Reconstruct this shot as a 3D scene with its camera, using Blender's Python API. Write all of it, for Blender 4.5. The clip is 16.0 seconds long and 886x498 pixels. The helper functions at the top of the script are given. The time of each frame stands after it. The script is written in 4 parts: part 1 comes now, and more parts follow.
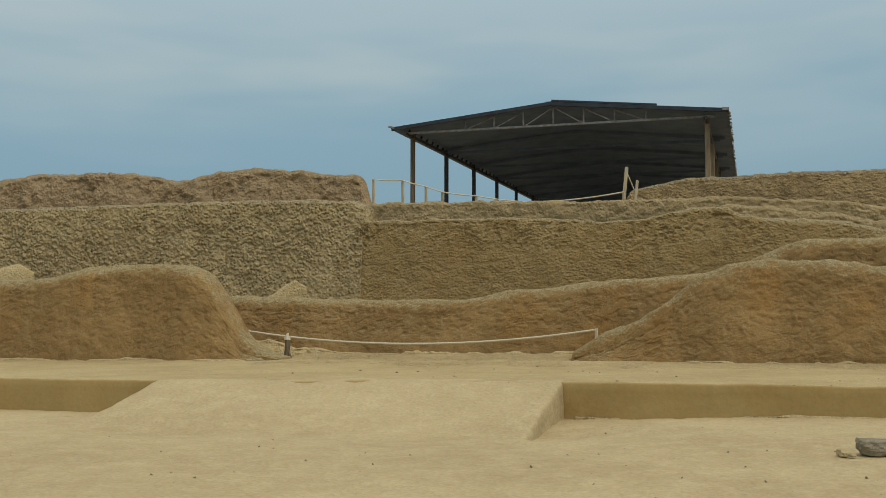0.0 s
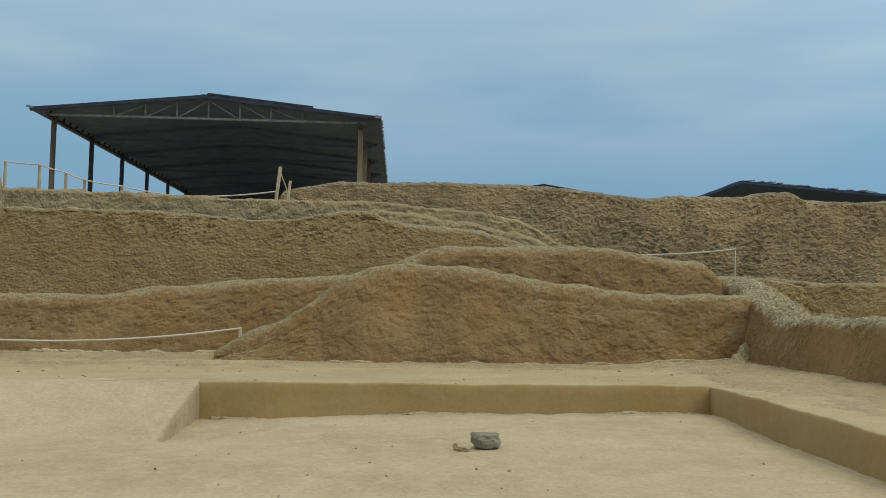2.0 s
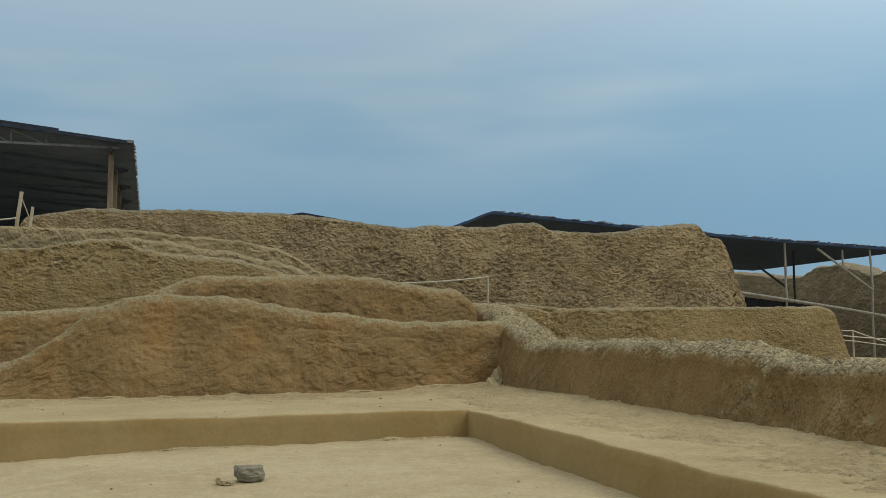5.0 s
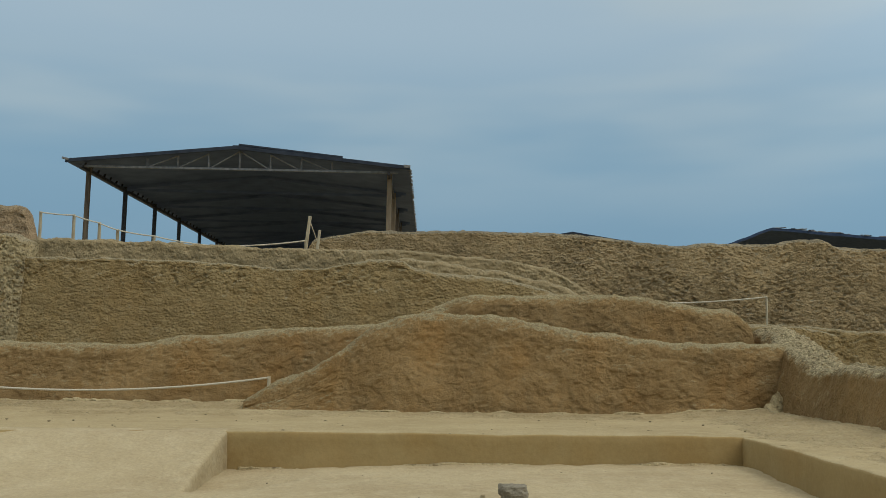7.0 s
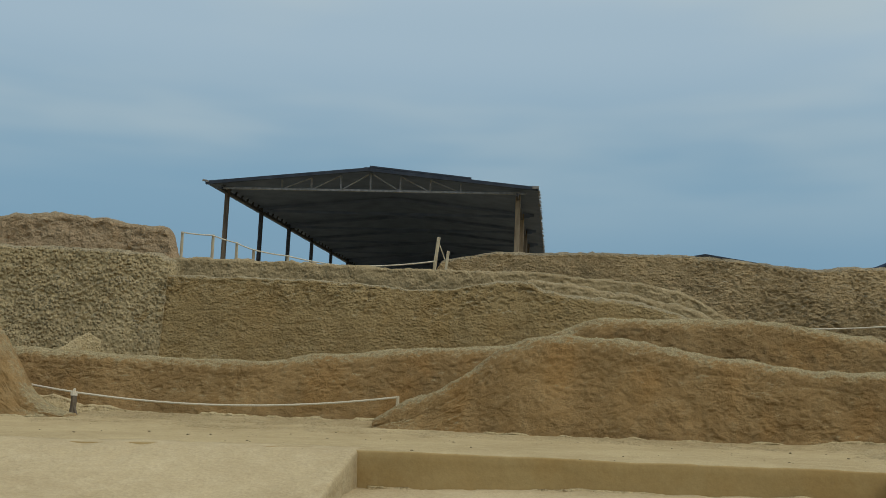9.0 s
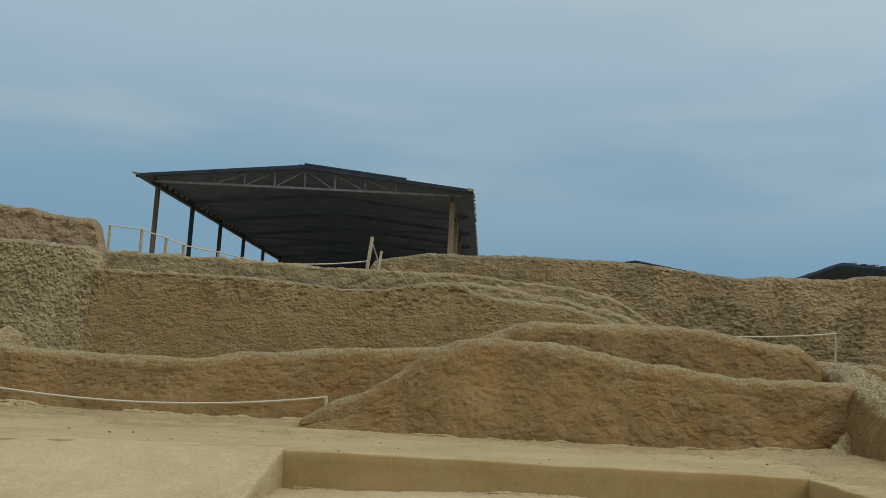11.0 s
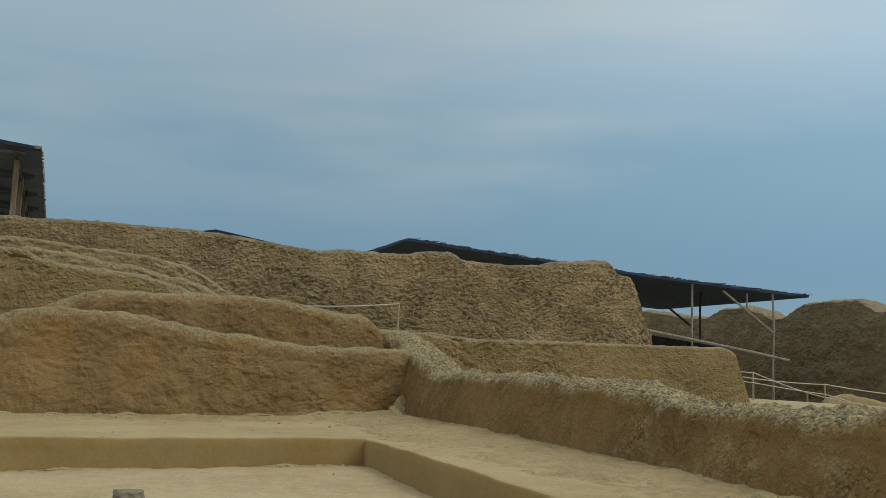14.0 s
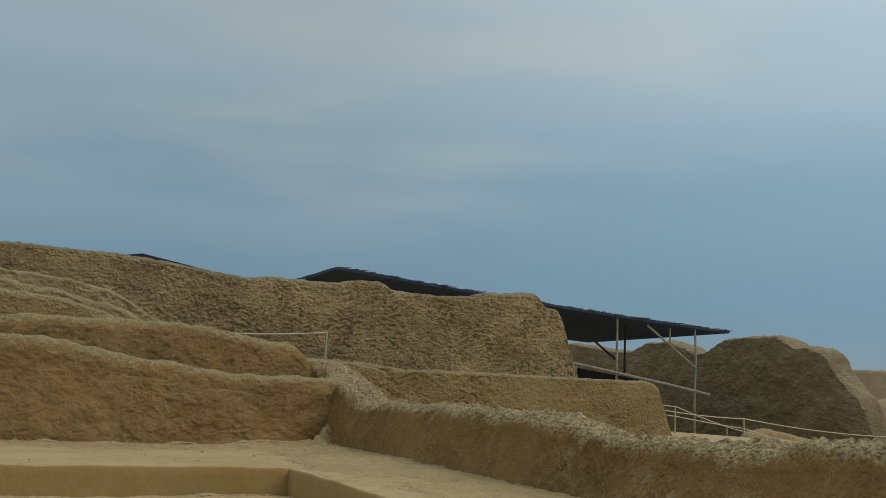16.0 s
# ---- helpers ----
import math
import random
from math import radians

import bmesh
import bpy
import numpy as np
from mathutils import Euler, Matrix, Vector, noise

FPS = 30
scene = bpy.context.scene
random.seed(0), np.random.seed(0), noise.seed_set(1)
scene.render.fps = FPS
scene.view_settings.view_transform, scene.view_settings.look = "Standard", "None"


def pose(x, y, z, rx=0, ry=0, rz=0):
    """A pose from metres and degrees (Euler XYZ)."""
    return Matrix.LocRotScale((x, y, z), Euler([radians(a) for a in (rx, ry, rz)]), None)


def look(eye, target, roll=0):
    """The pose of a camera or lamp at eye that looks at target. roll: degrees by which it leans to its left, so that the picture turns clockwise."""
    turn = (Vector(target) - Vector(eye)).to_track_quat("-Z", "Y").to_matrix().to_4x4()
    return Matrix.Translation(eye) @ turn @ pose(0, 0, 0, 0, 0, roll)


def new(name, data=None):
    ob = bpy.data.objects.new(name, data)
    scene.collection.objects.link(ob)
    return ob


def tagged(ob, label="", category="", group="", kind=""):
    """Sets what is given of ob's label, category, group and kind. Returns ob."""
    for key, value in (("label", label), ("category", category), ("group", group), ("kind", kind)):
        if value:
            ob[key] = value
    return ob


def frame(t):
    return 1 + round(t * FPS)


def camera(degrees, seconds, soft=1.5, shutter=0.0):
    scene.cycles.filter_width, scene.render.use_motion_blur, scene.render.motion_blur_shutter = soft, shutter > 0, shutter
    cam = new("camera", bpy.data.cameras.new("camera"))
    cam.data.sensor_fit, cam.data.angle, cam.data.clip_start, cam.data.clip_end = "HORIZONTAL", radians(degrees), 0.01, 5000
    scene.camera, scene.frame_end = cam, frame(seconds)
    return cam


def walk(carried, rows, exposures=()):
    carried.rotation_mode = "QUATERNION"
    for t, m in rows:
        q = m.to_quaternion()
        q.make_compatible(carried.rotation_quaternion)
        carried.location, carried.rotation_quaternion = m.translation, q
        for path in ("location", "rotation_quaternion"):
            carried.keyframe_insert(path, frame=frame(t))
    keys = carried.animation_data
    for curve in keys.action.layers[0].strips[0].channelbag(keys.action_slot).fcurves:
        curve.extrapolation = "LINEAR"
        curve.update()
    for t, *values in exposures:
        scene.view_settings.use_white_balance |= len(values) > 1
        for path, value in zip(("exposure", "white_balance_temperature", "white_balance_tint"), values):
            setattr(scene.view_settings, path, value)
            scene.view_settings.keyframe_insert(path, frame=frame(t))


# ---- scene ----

# ---- camera: seconds, yaw, pitch, roll in degrees, and the eye in metres; it is turned by a standing walker ----
PATH = [
    (0.0, 18.94, 3.63, -0.54, -0.00, 0.00, 1.60),
    (0.5, 11.76, 2.87, -0.01, -0.01, 0.00, 1.60),
    (1.0, 7.07, 3.24, 0.91, 0.03, 0.01, 1.60),
    (1.5, 3.80, 3.80, 0.89, 0.09, 0.03, 1.60),
    (2.0, -0.73, 3.59, 0.63, 0.18, 0.04, 1.60),
    (2.5, -7.24, 2.30, 1.13, 0.22, 0.01, 1.60),
    (2.8, -11.76, 2.24, 1.04, 0.21, -0.00, 1.60),
    (3.0, -14.13, 2.54, 0.10, 0.20, -0.01, 1.60),
    (3.2, -15.75, 2.58, -0.59, 0.18, -0.01, 1.61),
    (5.3, -13.97, 6.74, -0.56, 0.09, -0.08, 1.61),
    (5.5, -12.68, 7.98, -0.20, 0.09, -0.08, 1.62),
    (6.0, -7.54, 8.33, 0.76, 0.13, -0.06, 1.62),
    (6.5, -2.86, 7.20, 1.11, 0.17, -0.03, 1.63),
    (7.0, 1.02, 6.33, 0.60, 0.22, 0.01, 1.62),
    (7.5, 3.89, 6.68, 0.82, 0.21, 0.02, 1.62),
    (8.0, 7.48, 6.68, 1.58, 0.18, 0.05, 1.63),
    (8.2, 8.43, 6.85, 1.78, 0.17, 0.06, 1.63),
    (10.3, 7.42, 7.58, 2.47, 0.16, 0.13, 1.65),
    (10.5, 6.86, 7.55, 2.73, 0.16, 0.13, 1.65),
    (11.0, 4.57, 7.57, 2.83, 0.19, 0.12, 1.65),
    (11.5, 1.88, 7.33, 2.42, 0.21, 0.13, 1.65),
    (12.0, -1.65, 7.35, 2.09, 0.22, 0.12, 1.65),
    (12.5, -6.62, 7.33, 1.93, 0.25, 0.09, 1.64),
    (13.0, -12.10, 6.96, 1.76, 0.28, 0.05, 1.64),
    (13.5, -16.35, 6.71, 1.66, 0.31, 0.01, 1.64),
    (14.0, -19.32, 6.77, 1.76, 0.32, -0.03, 1.65),
    (14.5, -23.79, 6.79, 1.57, 0.33, -0.07, 1.66),
    (15.0, -28.12, 7.04, 0.98, 0.28, -0.14, 1.65),
    (15.25, -29.1, 7.45, 0.92, 0.28, -0.15, 1.65),
    (15.5, -28.88, 8.06, 0.97, 0.28, -0.16, 1.65),
    (16.0, -23.32, 8.63, 2.51, 0.27, -0.16, 1.65),
]


def aim(yaw, pitch, roll, eye):
    return pose(*eye, 0, 0, yaw) @ pose(0, 0, 0, 90 + pitch) @ pose(0, 0, 0, 0, 0, roll)


cam = camera(48.0, 16.0, soft=0.75)
walk(cam, [(t, aim(y, p, r, eye)) for t, y, p, r, *eye in PATH],
     exposures=[(0.0, -0.12, 7380, 9), (0.5, -0.1, 6740, 9), (1.0, -0.08, 6420, 9), (3.2, -0.08, 6350, 9), (6.0, -0.26, 6680, 9), (8.0, -0.24, 6650, 9), (11.0, -0.24, 6650, 9), (13.5, -0.32, 6700, 9), (16.0, -0.52, 7020, 10)])

# ---- sky and sun: thin overcast, brightest overhead ----
SUN_AZ, SUN_EL = 122.0, 50.0      # degrees clockwise from +y, and above the horizon
world = bpy.data.worlds.new("overcast_sky")
scene.world = world
world.use_nodes = True


def link_nodes(tree, *pairs):
    for a, b in pairs:
        tree.links.new(a, b)


def build_sky():
    nt = world.node_tree
    nt.nodes.clear()
    out = nt.nodes.new("ShaderNodeOutputWorld")
    bg = nt.nodes.new("ShaderNodeBackground")
    sky = nt.nodes.new("ShaderNodeTexSky")
    sky.sky_type = "NISHITA"
    sky.sun_disc = False
    sky.sun_elevation, sky.sun_rotation = radians(SUN_EL), radians(SUN_AZ)
    sky.dust_density, sky.air_density = 3.0, 1.2
    geo = nt.nodes.new("ShaderNodeTexCoord")
    sep = nt.nodes.new("ShaderNodeSeparateXYZ")
    up = nt.nodes.new("ShaderNodeValToRGB")        # cloud layer by height
    up.color_ramp.interpolation = "EASE"
    e = up.color_ramp.elements
    e[0].position, e[0].color = 0.0, (0.255, 0.355, 0.425, 1)
    e[1].position, e[1].color = 1.0, (1.15, 1.17, 1.15, 1)
    for pos, col in ((0.10, (0.185, 0.335, 0.475, 1)), (0.20, (0.215, 0.37, 0.505, 1)),
                     (0.33, (0.36, 0.49, 0.60, 1)), (0.55, (0.66, 0.74, 0.80, 1))):
        k = e.new(pos)
        k.color = col
    wrap = nt.nodes.new("ShaderNodeMapping")
    wrap.inputs["Scale"].default_value = (1.0, 1.0, 5.0)
    n1 = nt.nodes.new("ShaderNodeTexNoise")
    n1.inputs["Scale"].default_value, n1.inputs["Detail"].default_value = 2.2, 3
    n1.inputs["Roughness"].default_value = 0.45
    band = nt.nodes.new("ShaderNodeMapRange")
    band.interpolation_type = "SMOOTHSTEP"
    band.inputs["From Min"].default_value, band.inputs["From Max"].default_value = 0.42, 0.68
    high = nt.nodes.new("ShaderNodeMapRange")
    high.interpolation_type = "SMOOTHSTEP"
    high.inputs["From Min"].default_value, high.inputs["From Max"].default_value = 0.08, 0.30
    mul = nt.nodes.new("ShaderNodeMath")
    mul.operation = "MULTIPLY"
    part_cloud = nt.nodes.new("ShaderNodeMath")
    part_cloud.operation = "MULTIPLY"
    part_cloud.inputs[1].default_value = 0.7
    cloud = nt.nodes.new("ShaderNodeMix")
    cloud.data_type = "RGBA"
    cloud.inputs["B"].default_value = (0.46, 0.555, 0.60, 1)
    dim = nt.nodes.new("ShaderNodeMix")
    dim.data_type, dim.blend_type = "RGBA", "ADD"
    dim.inputs["Factor"].default_value = 0.006
    link_nodes(nt, (geo.outputs["Generated"], sep.inputs[0]), (sep.outputs["Z"], up.inputs[0]),
               (geo.outputs["Generated"], wrap.inputs["Vector"]), (wrap.outputs[0], n1.inputs["Vector"]),
               (n1.outputs[0], band.inputs["Value"]), (sep.outputs["Z"], high.inputs["Value"]),
               (band.outputs[0], mul.inputs[0]), (high.outputs[0], mul.inputs[1]),
               (mul.outputs[0], part_cloud.inputs[0]), (part_cloud.outputs[0], cloud.inputs["Factor"]),
               (up.outputs[0], cloud.inputs["A"]),
               (cloud.outputs["Result"], dim.inputs["A"]), (sky.outputs[0], dim.inputs["B"]),
               (dim.outputs["Result"], bg.inputs["Color"]), (bg.outputs[0], out.inputs[0]))
    side = nt.nodes.new("ShaderNodeMapRange")
    side.inputs["From Min"].default_value, side.inputs["From Max"].default_value = 0.2, 0.9
    side.inputs["To Min"].default_value, side.inputs["To Max"].default_value = 1.08, 1.30
    east, lofty, both = nt.nodes.new("ShaderNodeMapRange"), nt.nodes.new("ShaderNodeMapRange"), nt.nodes.new("ShaderNodeMath")
    east.inputs["From Min"].default_value, east.inputs["From Max"].default_value = 0.3, 0.85
    lofty.inputs["From Min"].default_value, lofty.inputs["From Max"].default_value = 0.08, 0.4
    lofty.inputs["To Max"].default_value = 0.4
    both.operation = "MULTIPLY_ADD"      # brighter cloud high in the east
    link_nodes(nt, (sep.outputs["X"], side.inputs["Value"]), (sep.outputs["X"], east.inputs["Value"]), (sep.outputs["Z"], lofty.inputs["Value"]),
               (east.outputs[0], both.inputs[0]), (lofty.outputs[0], both.inputs[1]), (side.outputs[0], both.inputs[2]), (both.outputs[0], bg.inputs["Strength"]))


build_sky()
sun = new("sun", bpy.data.lights.new("sun", "SUN"))
sun.data.energy, sun.data.angle, sun.data.color = 1.05, radians(35), (1.0, 0.95, 0.87)
_a, _e = radians(SUN_AZ), radians(SUN_EL)
sun.matrix_world = look((40 * math.sin(_a), 40 * math.cos(_a), 40 * math.tan(_e)), (0, 0, 0))
scene.view_settings.exposure = 0.0


# ---- materials ----
def nodes_of(name):
    m = bpy.data.materials.new(name)
    m.use_nodes = True
    nt = m.node_tree
    return m, nt, nt.nodes["Principled BSDF"]


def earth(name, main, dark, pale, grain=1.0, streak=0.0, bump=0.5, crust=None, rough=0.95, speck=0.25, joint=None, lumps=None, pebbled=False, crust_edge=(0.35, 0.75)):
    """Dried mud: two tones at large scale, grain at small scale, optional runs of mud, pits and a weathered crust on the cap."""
    m, nt, bsdf = nodes_of(name)
    N = nt.nodes.new
    tc = N("ShaderNodeTexCoord")

    def tex(scale, detail, rough_, stretch=(1, 1, 1)):
        mp = N("ShaderNodeMapping")
        mp.inputs["Scale"].default_value = stretch
        n = N("ShaderNodeTexNoise")
        n.inputs["Scale"].default_value, n.inputs["Detail"].default_value = scale, detail
        n.inputs["Roughness"].default_value = rough_
        link_nodes(nt, (tc.outputs["Object"], mp.inputs["Vector"]), (mp.outputs[0], n.inputs["Vector"]))
        return n.outputs[0]

    def ranged(src, lo, hi, a=0.0, b=1.0):
        r = N("ShaderNodeMapRange")
        r.inputs["From Min"].default_value, r.inputs["From Max"].default_value = lo, hi
        r.inputs["To Min"].default_value, r.inputs["To Max"].default_value = a, b
        link_nodes(nt, (src, r.inputs["Value"]))
        return r.outputs[0]

    def mixed(fac, a, b, blend="MIX"):
        x = N("ShaderNodeMix")
        x.data_type, x.blend_type = "RGBA", blend
        for sock, v in (("Factor", fac), ("A", a), ("B", b)):
            if isinstance(v, (tuple, float, int)):
                x.inputs[sock].default_value = v if not isinstance(v, tuple) else (*v, 1)
            else:
                link_nodes(nt, (v, x.inputs[sock]))
        return x.outputs["Result"]

    big = tex(0.45, 4, 0.55)
    mid = tex(2.6 * grain, 5, 0.65)
    fine = tex(19.0 * grain, 4, 0.7)
    col = mixed(ranged(big, 0.38, 0.64), dark, main)
    col = mixed(ranged(mid, 0.45, 0.75, 0.0, 0.7), col, pale)
    if streak:
        runs = tex(1.6, 4, 0.6, (1, 1, 0.16))
        col = mixed(ranged(runs, 0.48, 0.62, 0.0, streak), col, dark)
        stains = tex(0.8, 3, 0.5, (1, 1, 0.5))
        col = mixed(ranged(stains, 0.52, 0.66, 0.0, streak * 0.8), col, (main[0] * 1.03, main[1] * 0.89, main[2] * 0.70))
    shade = ranged(fine, 0.3, 0.7, 1 - speck, 1 + speck * 0.8)
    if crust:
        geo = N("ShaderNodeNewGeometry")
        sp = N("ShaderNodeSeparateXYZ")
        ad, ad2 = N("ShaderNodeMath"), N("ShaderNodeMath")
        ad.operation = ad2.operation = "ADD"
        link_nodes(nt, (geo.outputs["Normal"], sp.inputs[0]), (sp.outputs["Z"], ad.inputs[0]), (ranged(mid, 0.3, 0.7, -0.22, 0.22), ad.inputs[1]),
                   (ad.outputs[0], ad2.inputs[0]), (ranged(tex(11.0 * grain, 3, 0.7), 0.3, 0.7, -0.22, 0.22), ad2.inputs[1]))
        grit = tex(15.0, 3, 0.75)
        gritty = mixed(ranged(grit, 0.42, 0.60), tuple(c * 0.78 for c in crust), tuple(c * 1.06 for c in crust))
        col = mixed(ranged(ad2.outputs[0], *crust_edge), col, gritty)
    sc = N("ShaderNodeVectorMath")
    sc.operation = "SCALE"
    link_nodes(nt, (col, sc.inputs[0]), (shade, sc.inputs["Scale"]))
    col = sc.outputs[0]
    height = ranged(fine, 0.0, 1.0, 0.0, 0.4)
    if joint:
        size, tall, depth, dirt = joint      # chips fallen out of the mud, in rows where tall is over 1
        chips = ranged(tex(size, 3, 0.6, (1, 1, tall)), 0.50, 0.60)
        small = ranged(tex(size * 2.6, 3, 0.6, (1, 1, tall)), 0.53, 0.63, 0.0, 0.6)
        both = N("ShaderNodeMath")
        both.operation = "MAXIMUM"
        link_nodes(nt, (chips, both.inputs[0]), (small, both.inputs[1]))
        patchy = N("ShaderNodeMath")
        patchy.operation = "MULTIPLY"
        link_nodes(nt, (both.outputs[0], patchy.inputs[0]), (ranged(tex(0.7, 3, 0.6), 0.40, 0.60, 0.25, 1.0), patchy.inputs[1]))
        # the hollows' shade is painted into the colour; dirt is how strong
        hollow_shade = N("ShaderNodeMath")
        hollow_shade.operation = "MULTIPLY"
        hollow_shade.inputs[1].default_value = dirt
        link_nodes(nt, (patchy.outputs[0], hollow_shade.inputs[0]))
        col = mixed(hollow_shade.outputs[0], col, (dark[0] * 0.55, dark[1] * 0.52, dark[2] * 0.5))
        hj = N("ShaderNodeMath")
        hj.operation = "MULTIPLY_ADD"
        hj.inputs[1].default_value = -depth
        link_nodes(nt, (patchy.outputs[0], hj.inputs[0]), (height, hj.inputs[2]))
        height = hj.outputs[0]
    if lumps:
        size, tall, depth, tone, low = lumps      # pebbly lumps of mud, each a little lighter or darker
        mp = N("ShaderNodeMapping")
        mp.inputs["Scale"].default_value = (size, size, size * tall)
        nn = N("ShaderNodeTexNoise")
        nn.inputs["Scale"].default_value, nn.inputs["Detail"].default_value = size * 0.9, 2
        wob = N("ShaderNodeMix")
        wob.data_type, wob.blend_type = "RGBA", "LINEAR_LIGHT"
        wob.inputs["Factor"].default_value = 0.22 / size
        vo = N("ShaderNodeTexVoronoi")
        vo.inputs["Scale"].default_value, vo.inputs["Randomness"].default_value = 1.0, 1.0
        link_nodes(nt, (tc.outputs["Object"], nn.inputs["Vector"]), (tc.outputs["Object"], wob.inputs["A"]), (nn.outputs["Color"], wob.inputs["B"]),
                   (wob.outputs["Result"], mp.inputs["Vector"]), (mp.outputs[0], vo.inputs["Vector"]))
        where = ranged(tex(0.8, 3, 0.6), 0.38, 0.58, low, 1.0)
        if pebbled:      # the lumps lie on the weathered cap, the face below is smoother
            gn, sz = N("ShaderNodeNewGeometry"), N("ShaderNodeSeparateXYZ")
            cap_on = N("ShaderNodeMath")
            cap_on.operation = "ADD"
            link_nodes(nt, (gn.outputs["Normal"], sz.inputs[0]), (sz.outputs["Z"], cap_on.inputs[0]), (ranged(tex(1.4, 3, 0.6), 0.3, 0.7, -0.12, 0.12), cap_on.inputs[1]))
            where = ranged(cap_on.outputs[0], 0.25, 0.6, low, 1.0)
        one = N("ShaderNodeSeparateColor")
        tn = N("ShaderNodeMath")
        tn.operation = "MULTIPLY_ADD"
        tn.inputs[2].default_value = 1.0
        link_nodes(nt, (vo.outputs["Color"], one.inputs[0]), (ranged(one.outputs[0], 0, 1, -tone, tone), tn.inputs[0]), (where, tn.inputs[1]))
        s2 = N("ShaderNodeVectorMath")
        s2.operation = "SCALE"
        link_nodes(nt, (col, s2.inputs[0]), (tn.outputs[0], s2.inputs["Scale"]))
        col = s2.outputs[0]
        dome = ranged(vo.outputs["Distance"], 0.05, 0.6, depth, 0.0)
        h1 = N("ShaderNodeMath")
        h1.operation = "MULTIPLY_ADD"
        link_nodes(nt, (dome, h1.inputs[0]), (where, h1.inputs[1]), (height, h1.inputs[2]))
        height = h1.outputs[0]
    add = N("ShaderNodeMath")
    add.operation = "MULTIPLY_ADD"
    add.inputs[1].default_value = 1.6
    link_nodes(nt, (mid, add.inputs[0]), (height, add.inputs[2]))
    bp = N("ShaderNodeBump")
    bp.inputs["Strength"].default_value, bp.inputs["Distance"].default_value = bump, 0.06 / grain
    link_nodes(nt, (add.outputs[0], bp.inputs["Height"]), (bp.outputs[0], bsdf.inputs["Normal"]), (col, bsdf.inputs["Base Color"]))
    bsdf.inputs["Roughness"].default_value = rough
    bsdf.inputs["Specular IOR Level"].default_value = 0.15
    return m


def plain(name, a, b, scale, rough=0.7, metal=0.0, bump=0.2, stretch=(1, 1, 1), gloss=0.3):
    """A painted, wooden or metal surface with grain and wear."""
    m, nt, bsdf = nodes_of(name)
    tc, mp = nt.nodes.new("ShaderNodeTexCoord"), nt.nodes.new("ShaderNodeMapping")
    mp.inputs["Scale"].default_value = stretch
    n, ramp = nt.nodes.new("ShaderNodeTexNoise"), nt.nodes.new("ShaderNodeValToRGB")
    n.inputs["Scale"].default_value, n.inputs["Detail"].default_value = scale, 5
    ramp.color_ramp.elements[0].position, ramp.color_ramp.elements[0].color = 0.35, (*a, 1)
    ramp.color_ramp.elements[1].position, ramp.color_ramp.elements[1].color = 0.68, (*b, 1)
    bp = nt.nodes.new("ShaderNodeBump")
    bp.inputs["Strength"].default_value, bp.inputs["Distance"].default_value = bump, 0.01
    link_nodes(nt, (tc.outputs["Object"], mp.inputs["Vector"]), (mp.outputs[0], n.inputs["Vector"]), (n.outputs[0], ramp.inputs[0]),
               (ramp.outputs[0], bsdf.inputs["Base Color"]), (n.outputs[0], bp.inputs["Height"]), (bp.outputs[0], bsdf.inputs["Normal"]))
    bsdf.inputs["Roughness"].default_value, bsdf.inputs["Metallic"].default_value = rough, metal
    bsdf.inputs["Specular IOR Level"].default_value = gloss
    return m


SAND = earth("packed_sand", (0.450, 0.362, 0.213), (0.385, 0.302, 0.172), (0.495, 0.407, 0.254), grain=1.0, bump=0.6, speck=0.13, joint=(2.2, 1.0, 0.5, 0.05))
DIRT = earth("loose_dirt", (0.45, 0.36, 0.20), (0.38, 0.295, 0.155), (0.50, 0.41, 0.245), grain=1.8, bump=0.8, speck=0.2, lumps=(14, 1, 1.2, 0.12, 0.4))
TRODDEN = earth("trodden_earth", (0.353, 0.273, 0.141), (0.292, 0.217, 0.105), (0.389, 0.307, 0.169), grain=1.4, bump=0.6, speck=0.18, lumps=(10, 1, 1.0, 0.12, 0.0))
PLASTER = earth("mud_plaster", (0.362, 0.258, 0.114), (0.315, 0.216, 0.089), (0.383, 0.284, 0.131), grain=0.8, streak=0.3, bump=0.15, speck=0.08)
DUST = earth("trodden_dust", (0.408, 0.321, 0.174), (0.345, 0.265, 0.137), (0.455, 0.367, 0.214), grain=1.2, bump=0.45, speck=0.12, lumps=(13, 1, 0.5, 0.06, 0.1))
SCUFFED = earth("scuffed_dirt", (0.392, 0.308, 0.167), (0.328, 0.251, 0.131), (0.44, 0.354, 0.205), grain=1.2, bump=0.9, speck=0.17, joint=(3.4, 1.0, 0.8, 0.08), lumps=(10, 1, 0.8, 0.06, 0.2))
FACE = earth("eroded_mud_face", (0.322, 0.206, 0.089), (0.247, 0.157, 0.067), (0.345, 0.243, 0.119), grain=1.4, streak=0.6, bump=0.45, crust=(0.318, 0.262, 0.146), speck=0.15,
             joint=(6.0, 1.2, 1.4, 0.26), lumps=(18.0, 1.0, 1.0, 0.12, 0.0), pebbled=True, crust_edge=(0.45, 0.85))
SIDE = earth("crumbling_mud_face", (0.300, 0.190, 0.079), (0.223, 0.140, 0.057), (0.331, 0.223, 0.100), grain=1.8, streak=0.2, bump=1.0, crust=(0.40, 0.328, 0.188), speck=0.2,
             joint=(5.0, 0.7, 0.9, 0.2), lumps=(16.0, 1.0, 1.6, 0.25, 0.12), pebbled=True)
